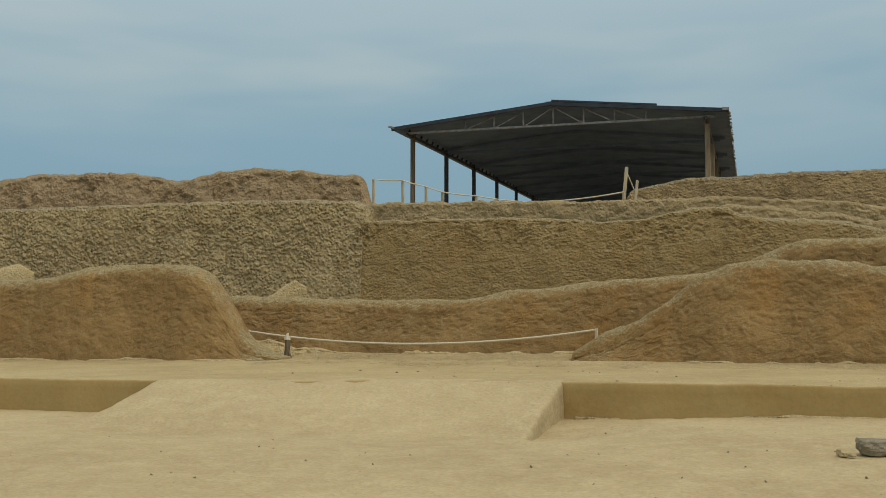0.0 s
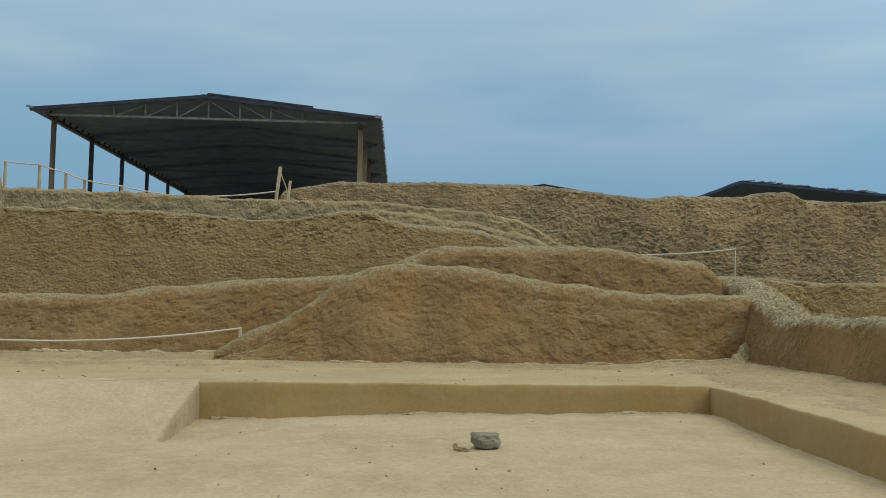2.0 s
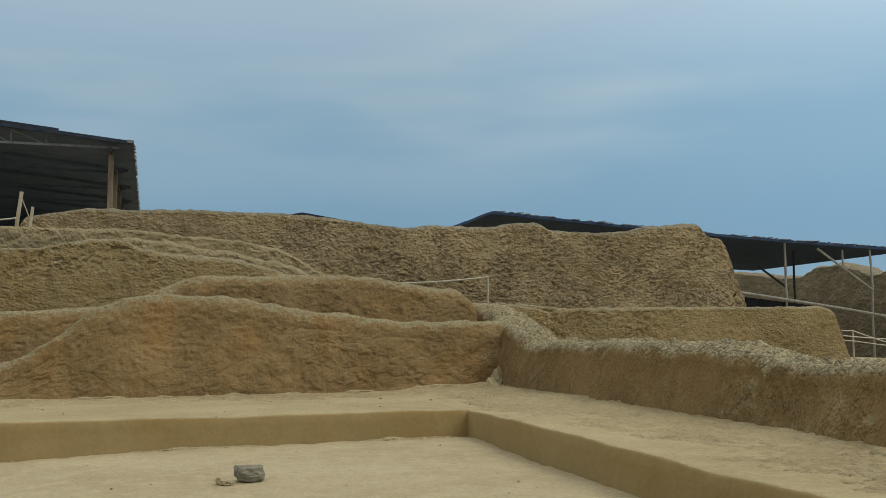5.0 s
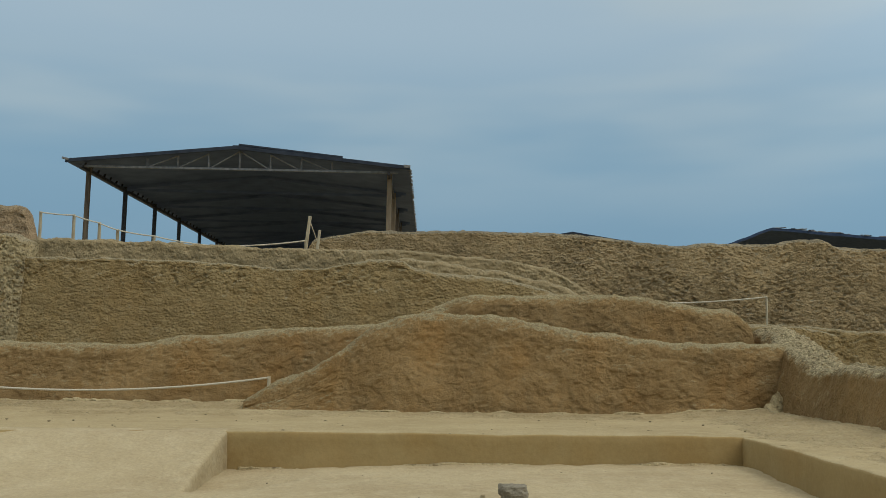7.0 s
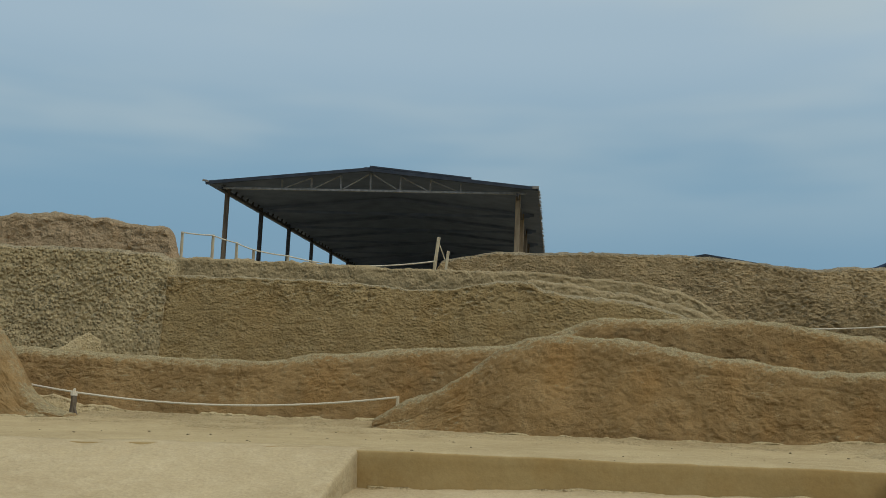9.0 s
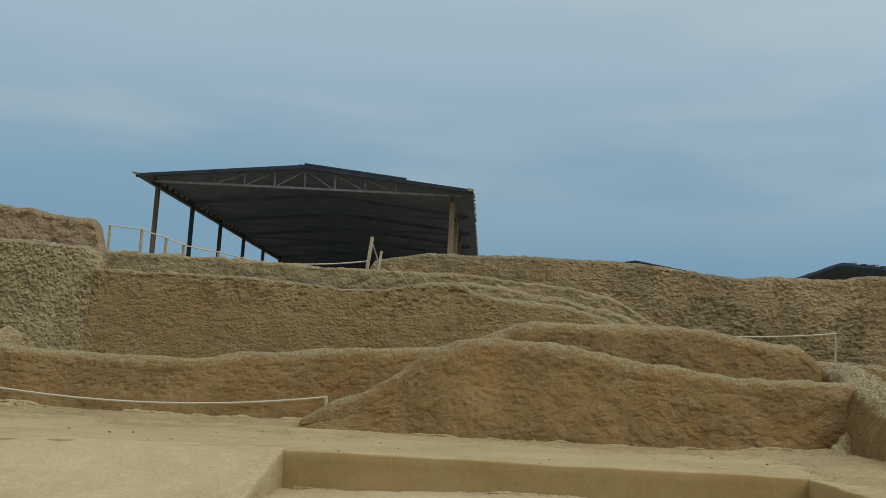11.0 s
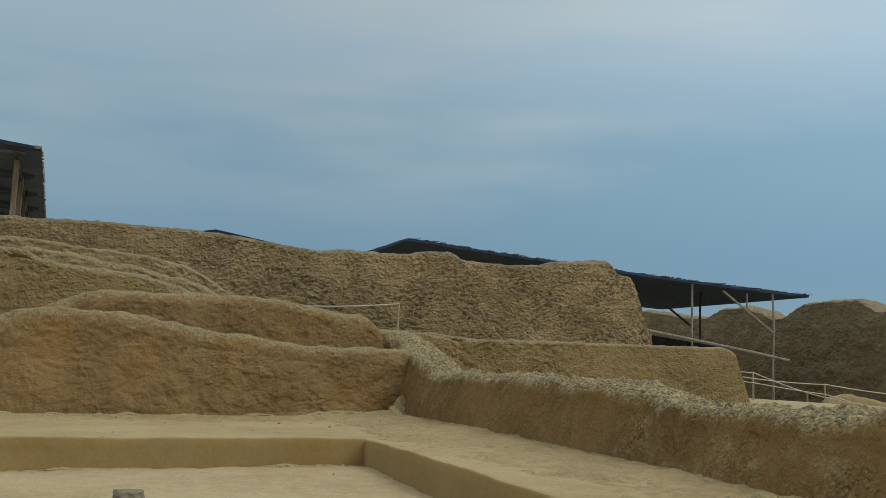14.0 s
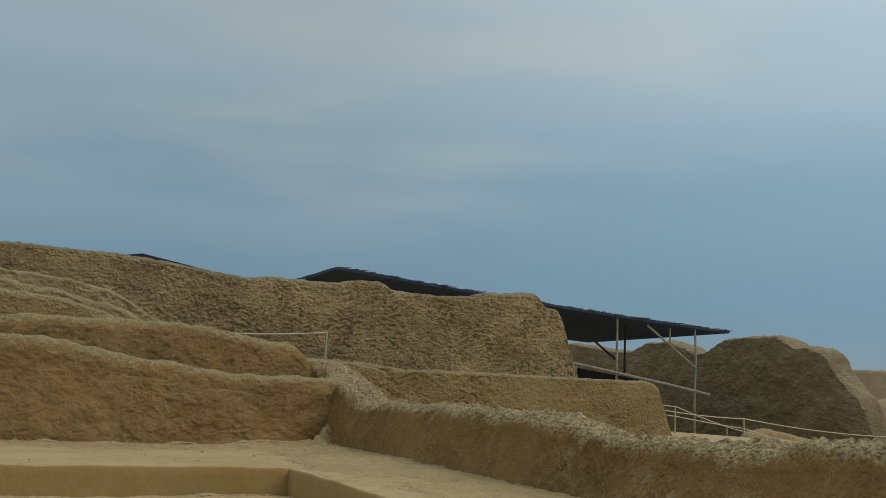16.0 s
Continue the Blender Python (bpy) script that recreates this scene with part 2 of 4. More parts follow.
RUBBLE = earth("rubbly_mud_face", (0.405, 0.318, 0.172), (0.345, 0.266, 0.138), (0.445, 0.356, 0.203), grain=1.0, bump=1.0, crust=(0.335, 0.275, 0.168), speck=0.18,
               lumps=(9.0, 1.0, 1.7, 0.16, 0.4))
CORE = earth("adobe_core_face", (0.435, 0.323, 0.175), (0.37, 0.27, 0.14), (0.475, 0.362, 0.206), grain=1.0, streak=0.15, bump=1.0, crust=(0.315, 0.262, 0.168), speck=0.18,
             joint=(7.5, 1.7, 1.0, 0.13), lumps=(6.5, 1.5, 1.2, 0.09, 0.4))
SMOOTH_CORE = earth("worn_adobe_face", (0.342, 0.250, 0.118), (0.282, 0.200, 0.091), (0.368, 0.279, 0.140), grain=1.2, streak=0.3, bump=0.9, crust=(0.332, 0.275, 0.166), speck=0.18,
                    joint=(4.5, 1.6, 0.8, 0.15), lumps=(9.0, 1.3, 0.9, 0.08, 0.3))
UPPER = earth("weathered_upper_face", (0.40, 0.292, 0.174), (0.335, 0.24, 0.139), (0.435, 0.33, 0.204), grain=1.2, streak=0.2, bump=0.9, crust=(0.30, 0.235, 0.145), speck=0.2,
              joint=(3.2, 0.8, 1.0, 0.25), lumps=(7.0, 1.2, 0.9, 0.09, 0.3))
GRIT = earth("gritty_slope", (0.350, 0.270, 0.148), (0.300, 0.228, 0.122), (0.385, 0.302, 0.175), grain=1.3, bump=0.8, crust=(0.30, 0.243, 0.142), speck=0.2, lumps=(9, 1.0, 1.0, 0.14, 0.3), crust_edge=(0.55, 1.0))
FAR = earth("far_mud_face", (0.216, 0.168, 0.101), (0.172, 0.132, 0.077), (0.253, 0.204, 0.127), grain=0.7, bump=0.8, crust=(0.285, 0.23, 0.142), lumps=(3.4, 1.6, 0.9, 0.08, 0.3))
HAZY = earth("distant_mud", (0.27, 0.217, 0.14), (0.23, 0.18, 0.115), (0.31, 0.25, 0.165), grain=0.3, bump=0.4)
STONE = earth("grey_stone", (0.27, 0.24, 0.175), (0.19, 0.165, 0.118), (0.35, 0.315, 0.24), grain=3.0, bump=0.6, lumps=(9, 1, 1.0, 0.1, 0.3))
SHEET = plain("dark_roof_sheet", (0.028, 0.036, 0.050), (0.046, 0.056, 0.074), 3.0, rough=0.8, gloss=0.15)
# lighter, bluer SHEET: dim daylight under the roof is put into the colour
UNDERSIDE = plain("lightened_roof_sheet", (0.092, 0.122, 0.19), (0.126, 0.16, 0.24), 1.2, rough=0.85, gloss=0.1)
MATTING = plain("dark_matting", (0.04, 0.060, 0.104), (0.060, 0.088, 0.15), 5.0, rough=0.9, gloss=0.1)
BLACK_PANEL = plain("black_panel", (0.012, 0.012, 0.013), (0.022, 0.022, 0.024), 3.0, rough=0.95, gloss=0.05)
LATH = plain("greyed_lath", (0.13, 0.13, 0.125), (0.26, 0.255, 0.24), 9.0)
STEEL = plain("dull_steel", (0.15, 0.155, 0.16), (0.26, 0.26, 0.26), 6.0, rough=0.6, metal=0.3)
DARK_POST = plain("dark_painted_post", (0.02, 0.021, 0.024), (0.05, 0.05, 0.052), 8.0, rough=0.6)
BROWN_POST = plain("weathered_brown_post", (0.07, 0.055, 0.04), (0.16, 0.125, 0.085), 8.0, stretch=(1, 1, 0.15))
TAN_POST = plain("weathered_tan_post", (0.16, 0.12, 0.075), (0.30, 0.23, 0.15), 8.0, stretch=(1, 1, 0.15))
PALE_WOOD = plain("pale_wood", (0.34, 0.28, 0.18), (0.55, 0.48, 0.34), 12.0, stretch=(1, 1, 0.15))
GREY_POLE = plain("bleached_pole", (0.22, 0.20, 0.165), (0.38, 0.35, 0.29), 9.0, stretch=(1, 1, 0.2))
ROPE = plain("pale_rope", (0.50, 0.45, 0.34), (0.68, 0.62, 0.49), 60.0, rough=0.9, bump=0.6)


# ---- building helpers ----
def mesh_object(name, verts, faces, material, parent=None, label="", smooth=True):
    me = bpy.data.meshes.new(name)
    me.from_pydata(verts, [], faces)
    me.materials.append(material)
    if smooth:
        me.polygons.foreach_set("use_smooth", [True] * len(me.polygons))
    me.update()
    ob = new(name, me)
    if parent:
        ob.parent = parent
    return tagged(ob, label)


def part(name, bm, material, parent, label=""):
    me = bpy.data.meshes.new(name)
    bmesh.ops.recalc_face_normals(bm, faces=bm.faces)
    bm.to_mesh(me)
    bm.free()
    me.materials.append(material)
    ob = new(name, me)
    ob.parent = parent
    return tagged(ob, label)


def bar(a, b, w, d=None, bevel=0.008):
    """A squared bar from a to b with softened edges."""
    a, b = Vector(a), Vector(b)
    bm = bmesh.new()
    bmesh.ops.create_cube(bm, size=1)
    turn = (b - a).to_track_quat("Z", "Y").to_matrix().to_4x4()
    m = Matrix.Translation((a + b) / 2) @ turn @ Matrix.Diagonal((w, d or w, (b - a).length, 1))
    bmesh.ops.transform(bm, matrix=m, verts=bm.verts)
    bmesh.ops.bevel(bm, geom=bm.edges[:], offset=bevel, segments=1, affect="EDGES")
    return bm


def pole(a, b, r1, r2=None, sides=9, bow=0.0, steps=6, seed=0):
    """A round pole from a to b, slightly crooked."""
    a, b = Vector(a), Vector(b)
    r2 = r2 or r1
    way = (b - a).normalized()
    u = way.orthogonal().normalized()
    w = way.cross(u)
    bm = bmesh.new()
    rings = []
    for i in range(steps + 1):
        k = i / steps
        c = a.lerp(b, k) + bow * (u * noise.noise((seed * 7.1, k * 2.1, 0.3)) + w * noise.noise((seed * 3.7, 5.0, k * 2.1)))
        r = (r1 + (r2 - r1) * k) * (1 + 0.08 * noise.noise((seed, k * 6, 1.7)))
        rings.append([bm.verts.new(c + r * (math.cos(2 * math.pi * j / sides) * u + math.sin(2 * math.pi * j / sides) * w)) for j in range(sides)])
    for p, q in zip(rings, rings[1:]):
        for j in range(sides):
            bm.faces.new((p[j], p[(j + 1) % sides], q[(j + 1) % sides], q[j]))
    bm.faces.new(rings[0][::-1])
    bm.faces.new(rings[-1])
    return bm


def hanging_rope(points, r=0.018, sag=0.0, steps=14, sides=6):
    """One rope through the given points, hanging between them."""
    line = []
    for a, b in zip(points, points[1:]):
        a, b = Vector(a), Vector(b)
        for i in range(steps):
            k = i / steps
            line.append(a.lerp(b, k) - Vector((0, 0, 4 * k * (1 - k) * sag * (b - a).length)))
    line.append(Vector(points[-1]))
    bm = bmesh.new()
    rings = []
    for i, c in enumerate(line):
        way = (line[min(i + 1, len(line) - 1)] - line[max(i - 1, 0)]).normalized()
        u = way.cross(Vector((0, 0, 1))).normalized()
        w = way.cross(u)
        rings.append([bm.verts.new(c + r * (math.cos(2 * math.pi * j / sides) * u + math.sin(2 * math.pi * j / sides) * w)) for j in range(sides)])
    for p, q in zip(rings, rings[1:]):
        for j in range(sides):
            bm.faces.new((p[j], p[(j + 1) % sides], q[(j + 1) % sides], q[j]))
    bm.faces.new(rings[0][::-1])
    bm.faces.new(rings[-1])
    return bm


def thing(name, at, label, category, group="", kind=""):
    ob = new(name)
    ob.location = at
    return tagged(ob, label, category, group, kind)


def settle(ob):
    """Moves the parts, built in world metres, under their thing's base."""
    inv = Matrix.Translation(ob.location).inverted()
    for child in ob.children:
        child.data.transform(inv)


def smooth_at(profile, s):
    """The height of a rounded profile [(s, z), ...] at s."""
    if s <= profile[0][0]:
        return profile[0][1]
    for (a, za), (b, zb) in zip(profile, profile[1:]):
        if s <= b:
            k = (s - a) / (b - a)
            return za + (zb - za) * k
    return profile[-1][1]


def softened(profile, s, w):
    return sum(smooth_at(profile, s + d * w) * g for d, g in ((-1, 0.2), (-0.5, 0.2), (0, 0.2), (0.5, 0.2), (1, 0.2)))


def step(a, b, v):
    """Eases from 0 at a to 1 at b."""
    k = min(1, max(0, (v - a) / (b - a)))
    return k * k * (3 - 2 * k)


def eased(v):
    v = min(1.0, max(0.0, v))
    return v * v * (3 - 2 * v)


def eroded_wall(name, path, profile, material, base=0.0, half_top=0.5, half_foot=0.75, cell=0.08, back_rows=5,
                lump=0.06, grain=0.02, cap=0.04, wander=0.1, round_top=0.35, soft=0.25, seed=0.0, label="", category="adobe wall",
                courses=0.0, ragged=0.0, flip=False, cobble=None, fine=None, pits=None, scabs=None, rills=None, pebbles=None, zone=None, crisp=False):
    """A weathered mud wall along a plan line: battered faces and a rounded cap of the given profile along its length.
    cobble, pits: (per metre, depth, flatness[, cover]); scabs: fallen skin (per metre, depth, cover); rills: upright runs (per metre, depth);
    pebbles: granules on the cap (per metre, height); zone(s, k): how strong pits, cobble and rills are along the wall and up its face; crisp: a tight shoulder and a flat crown."""
    pts = [Vector((*p, 0)) for p in path]
    lens = [0.0]
    for a, b in zip(pts, pts[1:]):
        lens.append(lens[-1] + (b - a).length)
    total = lens[-1]
    stops, s = [0.0], 0.0
    while s < total - 1e-6:
        s = min(total, s + (cell if not fine or fine[0] <= s <= fine[1] else cell * 5))
        stops.append(s)
    cols = len(stops) - 1
    peak = max(z for _, z in profile)
    rows = max(6, int((peak - base) / cell))
    caps = max(7, int((2 * half_top + 0.35) / (cell * 1.2)))

    def on_path(s):
        s = min(max(s, 0), total)
        for i in range(len(pts) - 1):
            if s <= lens[i + 1] + 1e-9:
                return pts[i].lerp(pts[i + 1], (s - lens[i]) / (lens[i + 1] - lens[i]))
        return pts[-1]

    verts, fractal, turb, perlin = [], noise.fractal, noise.turbulence, noise.noise
    ring = 0
    off = Vector((seed * 17.3, seed * 5.1, seed * 9.7))
    for s in stops:
        p = sum((on_path(s + d) for d in (-0.6, -0.3, 0, 0.3, 0.6)), Vector()) / 5 if 0.6 < s < total - 0.6 else on_path(s)
        q = on_path(s + 0.3) - on_path(s - 0.3)
        along = q.normalized()
        out = Vector((along.y, -along.x, 0)) * (-1 if flip else 1)
        top = softened(profile, s, soft)
        top += ragged * fractal(Vector((s * 0.9, seed, 3.3)), 0.8, 2.1, 4)
        top = max(top, base + 0.06)
        h = top - base
        fade = min(1.0, h / (peak - base) + 0.15)
        ht, hf = half_top * (0.6 + 0.4 * fade), half_top + (half_foot - half_top) * min(1, h / (peak - base) + 0.1)
        rt = min(round_top(s) if callable(round_top) else round_top, h * 0.6)
        sway = wander * fractal(Vector((s * 0.35, seed * 3.1, 0.7)), 0.8, 2.0, 3)
        sect = []
        for j in range(rows + 1):
            k = j / rows
            zz = base - 0.12 + (h + 0.12 - rt - (0.05 if crisp else 0)) * k
            sect.append((hf + (ht - hf) * k, zz, out, k, True))
        for j in range(1, caps):
            a = math.pi * j / caps
            c, sn = math.cos(a), math.sin(a)
            if crisp:
                f = j / caps
                turn = math.pi / 2 * min(1, f / 0.25, (1 - f) / 0.25)
                c, sn = math.copysign(math.cos(turn), 0.5 - f), math.sin(turn)
                o = math.copysign(ht - rt + rt * abs(c), 0.5 - f) if abs(f - 0.5) > 0.25 else (ht - rt) * (0.5 - f) * 4
                sect.append((o, top - 0.05 - rt + rt * sn, out * c + Vector((0, 0, 1)) * sn, 1.0 + sn, f < 0.75))
                continue
            sect.append((ht * math.copysign(abs(c) ** 0.8, c), top - rt + rt * sn, out * c + Vector((0, 0, 1)) * sn, 1.0 + sn, c > -0.4))
        for j in range(back_rows + 1):
            k = 1 - j / back_rows
            sect.append((-(hf + (ht - hf) * k), base - 0.12 + (h + 0.12 - rt) * k, -out, k, False))
        ring = len(sect)
        for o, zz, nrm, k, shown in sect:
            v = p + out * (o + sway) + Vector((0, 0, zz))
            w = v + off
            d = lump * fractal(w * 0.9, 0.7, 2.1, 3)
            if not shown:
                verts.append(v + nrm * d)
                continue
            d += grain * fractal(w * 4.3, 0.6, 2.2, 3)
            wp, wc, wr = zone(s, k) if zone else (1.0, 1.0, 1.0)
            rough_band = fractal(Vector((w.x * 0.55, w.y * 0.55, w.z * 1.1)), 0.8, 2.0, 2)
            if rough_band > 0.0:
                d -= grain * 2.2 * min(1, rough_band * 3) * turb(w * 3.4, 3, True)
            if k > 0.8:
                d += cap * (turb(w * 3.1, 3, False) - 0.35) * min(1, (k - 0.8) * 5)
            if scabs:
                size, deep, cover = scabs
                n = fractal(Vector((w.x * size, w.y * size, w.z * size * 1.35)), 0.7, 2.1, 4)
                flaky = eased(0.5 + 1.6 * perlin(Vector((w.x * 0.55, w.y * 0.55, w.z * 0.8))))
                fall = eased((n - cover) / 0.1) * (1.0 if k < 0.9 else max(0.0, 1 - (k - 0.9) * 4))
                d -= deep * fall * (0.25 + 0.75 * flaky)
            if pits and wp > 0.02:
                size, deep, tall, cover = pits
                u = Vector((w.x * size, w.y * size, w.z * size * tall))
                n = perlin(u) + 0.5 * perlin(u * 2.2)
                d -= deep * wp * eased((n - cover) / 0.2) * (0.45 + 0.55 * eased(perlin(w * 0.8) * 1.6 + 0.6)) * (1 if k < 1 else max(0.25, 1 - (k - 1) * 2))
            if rills and wr > 0.02:
                size, deep = rills
                n = perlin(Vector((s * size, zz * 0.55, seed))) + 0.4 * perlin(Vector((s * size * 2.7, zz * 1.3, seed + 4)))
                d -= deep * wr * max(0.0, n) * (1.0 if k < 1 else 0.3) * min(1, 0.35 + 1.3 * max(0, perlin(Vector((s * 0.8, zz * 0.7, seed + 9))) + 0.25))
            if cobble and wc > 0.02:
                size, deep, tall = cobble
                u = Vector((w.x * size, w.y * size, w.z * size * tall)) + 0.35 * noise.noise_vector(w * 3.0)
                near = noise.voronoi(u)[0]
                worn = wc * (0.65 + 0.35 * min(1, max(0, perlin(w * 0.7) * 2.2 + 0.55)))
                if k > 0.85:
                    worn *= 1 - 0.75 * min(1, (k - 0.85) * 5)
                d += deep * worn * (1.3 * max(0.0, 1 - (near[0] / 0.62) ** 2) - 0.75 + 0.35 * noise.cell(u))
            if pebbles:
                size, tall, reach = pebbles
                here = eased((zz - (top - rt - reach) + 0.6 * reach * fractal(Vector((s * 1.8, zz * 1.8, seed)), 0.7, 2.1, 3)) / (0.5 * reach + 0.02))
                if here > 0.02:
                    u = w * size + 0.3 * noise.noise_vector(w * 6.0)
                    near = noise.voronoi(u)[0]
                    d += tall * here * (1.4 * max(0.0, 0.6 - near[0]) - 0.7 * max(0.0, 1 - 4 * (near[1] - near[0])) - 0.15 + 0.6 * fractal(w * 2.6, 0.7, 2.0, 2))
            if courses:
                row_z = w.z / 0.22
                d -= courses * (max(0, math.cos(2 * math.pi * row_z) - 0.55) * 1.4) * (0.5 + 0.5 * perlin(w * 0.8))
                d -= courses * 1.5 * max(0.0, perlin(Vector((w.x * 2.2, w.y * 2.2, math.floor(row_z) * 3.7))))
            verts.append(v + nrm * d)
    faces = []
    for i in range(cols):
        for j in range(ring - 1):
            a, b = i * ring + j, (i + 1) * ring + j
            faces.append((a, a + 1, b + 1, b) if flip else (a, b, b + 1, a + 1))
    faces.append(tuple(range(ring)))
    faces.append(tuple(cols * ring + j for j in range(ring - 1, -1, -1)))
    ob = mesh_object(name, verts, faces, material)
    return tagged(ob, label, category, kind="structure")


def worn_slab(name, x0, x1, y0, y1, top, material, cell=0.12, bottom=-0.2, edges="", lip=0.05, slope=None, wave=0.02, label="", category="terrace",
              seed=0.0, skew=None, open_from=None, dust=None):
    """A mud terrace: level top with slight waves, rounded on the named edges (w, e, s, n), with faces down to bottom."""
    nx, ny = max(2, int((x1 - x0) / cell)), max(2, int((y1 - y0) / cell))
    xs, ys = [x0 + (x1 - x0) * i / nx for i in range(nx + 1)], [y0 + (y1 - y0) * j / ny for j in range(ny + 1)]
    for side, arr in (("w", xs), ("s", ys)):
        if side in edges:
            arr[1:1] = [arr[0] + lip * 0.35, arr[0] + lip]
    for side, arr in (("e", xs), ("n", ys)):
        if side in edges:
            arr[-1:-1] = [arr[-1] - lip, arr[-1] - lip * 0.35]
    verts, faces, index = [], [], {}

    def height(x, y):
        z = slope(x, y) if slope else top
        z += 0.018 * noise.fractal(Vector((x * 0.7, y * 0.7, seed)), 0.8, 2.0, 4) + 0.006 * noise.noise(Vector((x * 6, y * 6, seed)))
        near = min([9.0] + [d for side, d in (("w", x - x0), ("e", x1 - x), ("s", y - y0), ("n", y1 - y)) if side in edges])
        if any(a < x < b for a, b in open_from or ()):
            near = 9.0
        if near < lip:
            z -= lip * (1 - math.sqrt(max(0, 1 - (1 - near / lip) ** 2)))
        return z

    for i, x in enumerate(xs):
        for j, y in enumerate(ys):
            shift_y = wave * noise.fractal(Vector((x * 0.8, 4.0 + seed, y0)), 0.8, 2.0, 4) if "s" in edges and j < 4 else 0
            shift_x = wave * noise.fractal(Vector((y * 0.8, 9.0 + seed, x0)), 0.8, 2.0, 4) if ("w" in edges and i < 4) or ("e" in edges and i > len(xs) - 5) else 0
            index[i, j] = len(verts)
            verts.append((x + shift_x, y + shift_y, height(x, y)))
    I, J = len(xs) - 1, len(ys) - 1
    for i in range(I):
        for j in range(J):
            faces.append((index[i, j], index[i + 1, j], index[i + 1, j + 1], index[i, j + 1]))
    rim = [(i, 0) for i in range(I)] + [(I, j) for j in range(J)] + [(i, J) for i in range(I, 0, -1)] + [(0, j) for j in range(J, 0, -1)]
    prev = [index[r] for r in rim]
    levels = 6
    for lev in range(1, levels + 1):
        cur = []
        for (i, j) in rim:
            x, y, z = verts[index[i, j]]
            zz = z + (bottom - z) * lev / levels
            push = 0.012 * noise.fractal(Vector((x * 1.3, y * 1.3, zz * 3)), 0.8, 2.0, 3) + 0.03 * (lev / levels) ** 2
            cur.append(len(verts))
            verts.append((x + (push if i == I else -push if i == 0 else 0), y + (push if j == J else -push if j == 0 else 0), zz))
        for k in range(len(rim)):
            n = (k + 1) % len(rim)
            faces.append((prev[n], prev[k], cur[k], cur[n]))
        prev = cur
    if skew:
        verts = [(x, y + skew(x), z) for x, y, z in verts]
    ob = mesh_object(name, verts, faces, material)
    if dust:
        ob.data.materials.append(dust)
        for n in range(I * J):
            i, j = divmod(n, J)
            if (i > 0 or "w" not in edges) and (j > 0 or "s" not in edges):
                ob.data.polygons[n].material_index = 1
    return tagged(ob, label, category, kind="structure")


# ---- ground: sunken court, level land round it, out to the horizon ----
def land(x, y):
    """Height of the ground: the court's floor, and higher land behind the terraces."""
    far = max(step(16.2, 17.2, y), step(5.2, 6.2, x), step(-33, -35, x), step(-19, -21, y))
    court = -0.10 * step(10.5, 12.5, y) * (1 - step(-4, 0, x)) + 0.045 * step(12, 15, y) * step(0, 4.5, x)
    court += (0.02 * math.sin(x * 0.9 + y * 0.4) * step(6, 9, y)) * 0.5
    z = court * (1 - far) + far * 0.38
    z += far * (0.2 * step(22, 30, x) - 0.85 * step(31, 44, x) * step(20, 30, y) * (1 - step(60, 70, y)))
    z += 0.02 * noise.fractal(Vector((x * 0.35, y * 0.35, 2.0)), 0.8, 2.0, 4)
    z -= 0.13 * math.exp(-((x + 3.1) / 0.8) ** 2 - ((y - 13.9) / 0.8) ** 2)
    if abs(x) < 14 and -3 < y < 16:
        z += 0.012 * noise.fractal(Vector((x * 2.0, y * 2.0, 5.0)), 0.6, 2.1, 4)
        scuff = noise.noise(Vector((x * 3.1, y * 3.1, 8.0))) + 0.5 * noise.noise(Vector((x * 7.3, y * 7.3, 2.0)))
        z -= 0.014 * eased((scuff - 0.28) / 0.3)
    return z


def spread(lo, hi, near, reach):
    """Coordinates fine between lo and hi, then ever wider apart out to reach."""
    out, d, v = [lo + near * i for i in range(int((hi - lo) / near) + 1)], near, hi
    left, right = [], []
    while v < reach:
        d *= 1.22
        v += d
        right.append(v)
    d, v = near, lo
    while v > -reach:
        d *= 1.22
        v -= d
        left.append(v)
    return left[::-1] + out + right


def build_ground():
    xs, ys = spread(-14, 5, 0.075, 2600), spread(7.5, 16.5, 0.075, 2600)
    verts = [(x, y, land(x, y)) for x in xs for y in ys]
    n = len(ys)
    faces = [(i * n + j, (i + 1) * n + j, (i + 1) * n + j + 1, i * n + j + 1) for i in range(len(xs) - 1) for j in range(n - 1)]
    ob = mesh_object("ground", verts, faces, SAND)
    tagged(ob, "pale packed sandy earth floor of the sunken court", "ground", kind="structure")


build_ground()

def bank(x, y):
    """Terrace top, with crumbled earth heaped up towards the walls."""
    n = noise.fractal(Vector((x * 1.1, y * 1.1, 8.0)), 0.8, 2.0, 3)
    z = 0.478 + 0.04 * step(21.5, 22.5, y + 0.35 * n) * (0.6 + 0.5 * n)
    z -= 0.04 * step(13.0, 8.0, y) * step(3.5, 4.4, x) + 0.055 * step(16.6, 20.0, y) * (1 - step(3.5, 6.0, x))
    z += (0.03 + 0.04 * n) * step(6.0, 7.2, x + 0.35 * n) * (0.1 + 0.9 * step(12.5, 17, y))
    return z


def dirt_height(x, y):
    n = noise.fractal(Vector((x * 1.3, y * 1.3, 3.0)), 0.7, 2.1, 4)
    return bank(x, y) - 0.05 + (0.06 + 0.03 * step(12.5, 17, y)) * step(4.6, 5.6, x + 0.4 * n) + 0.035 * noise.fractal(Vector((x * 4, y * 4, 1)), 0.7, 2.1, 3)


def front_line(x):
    """The western bench stands a little forward of the northern one."""
    return -1.0 * (1 - step(-10.0, -3.4, x))


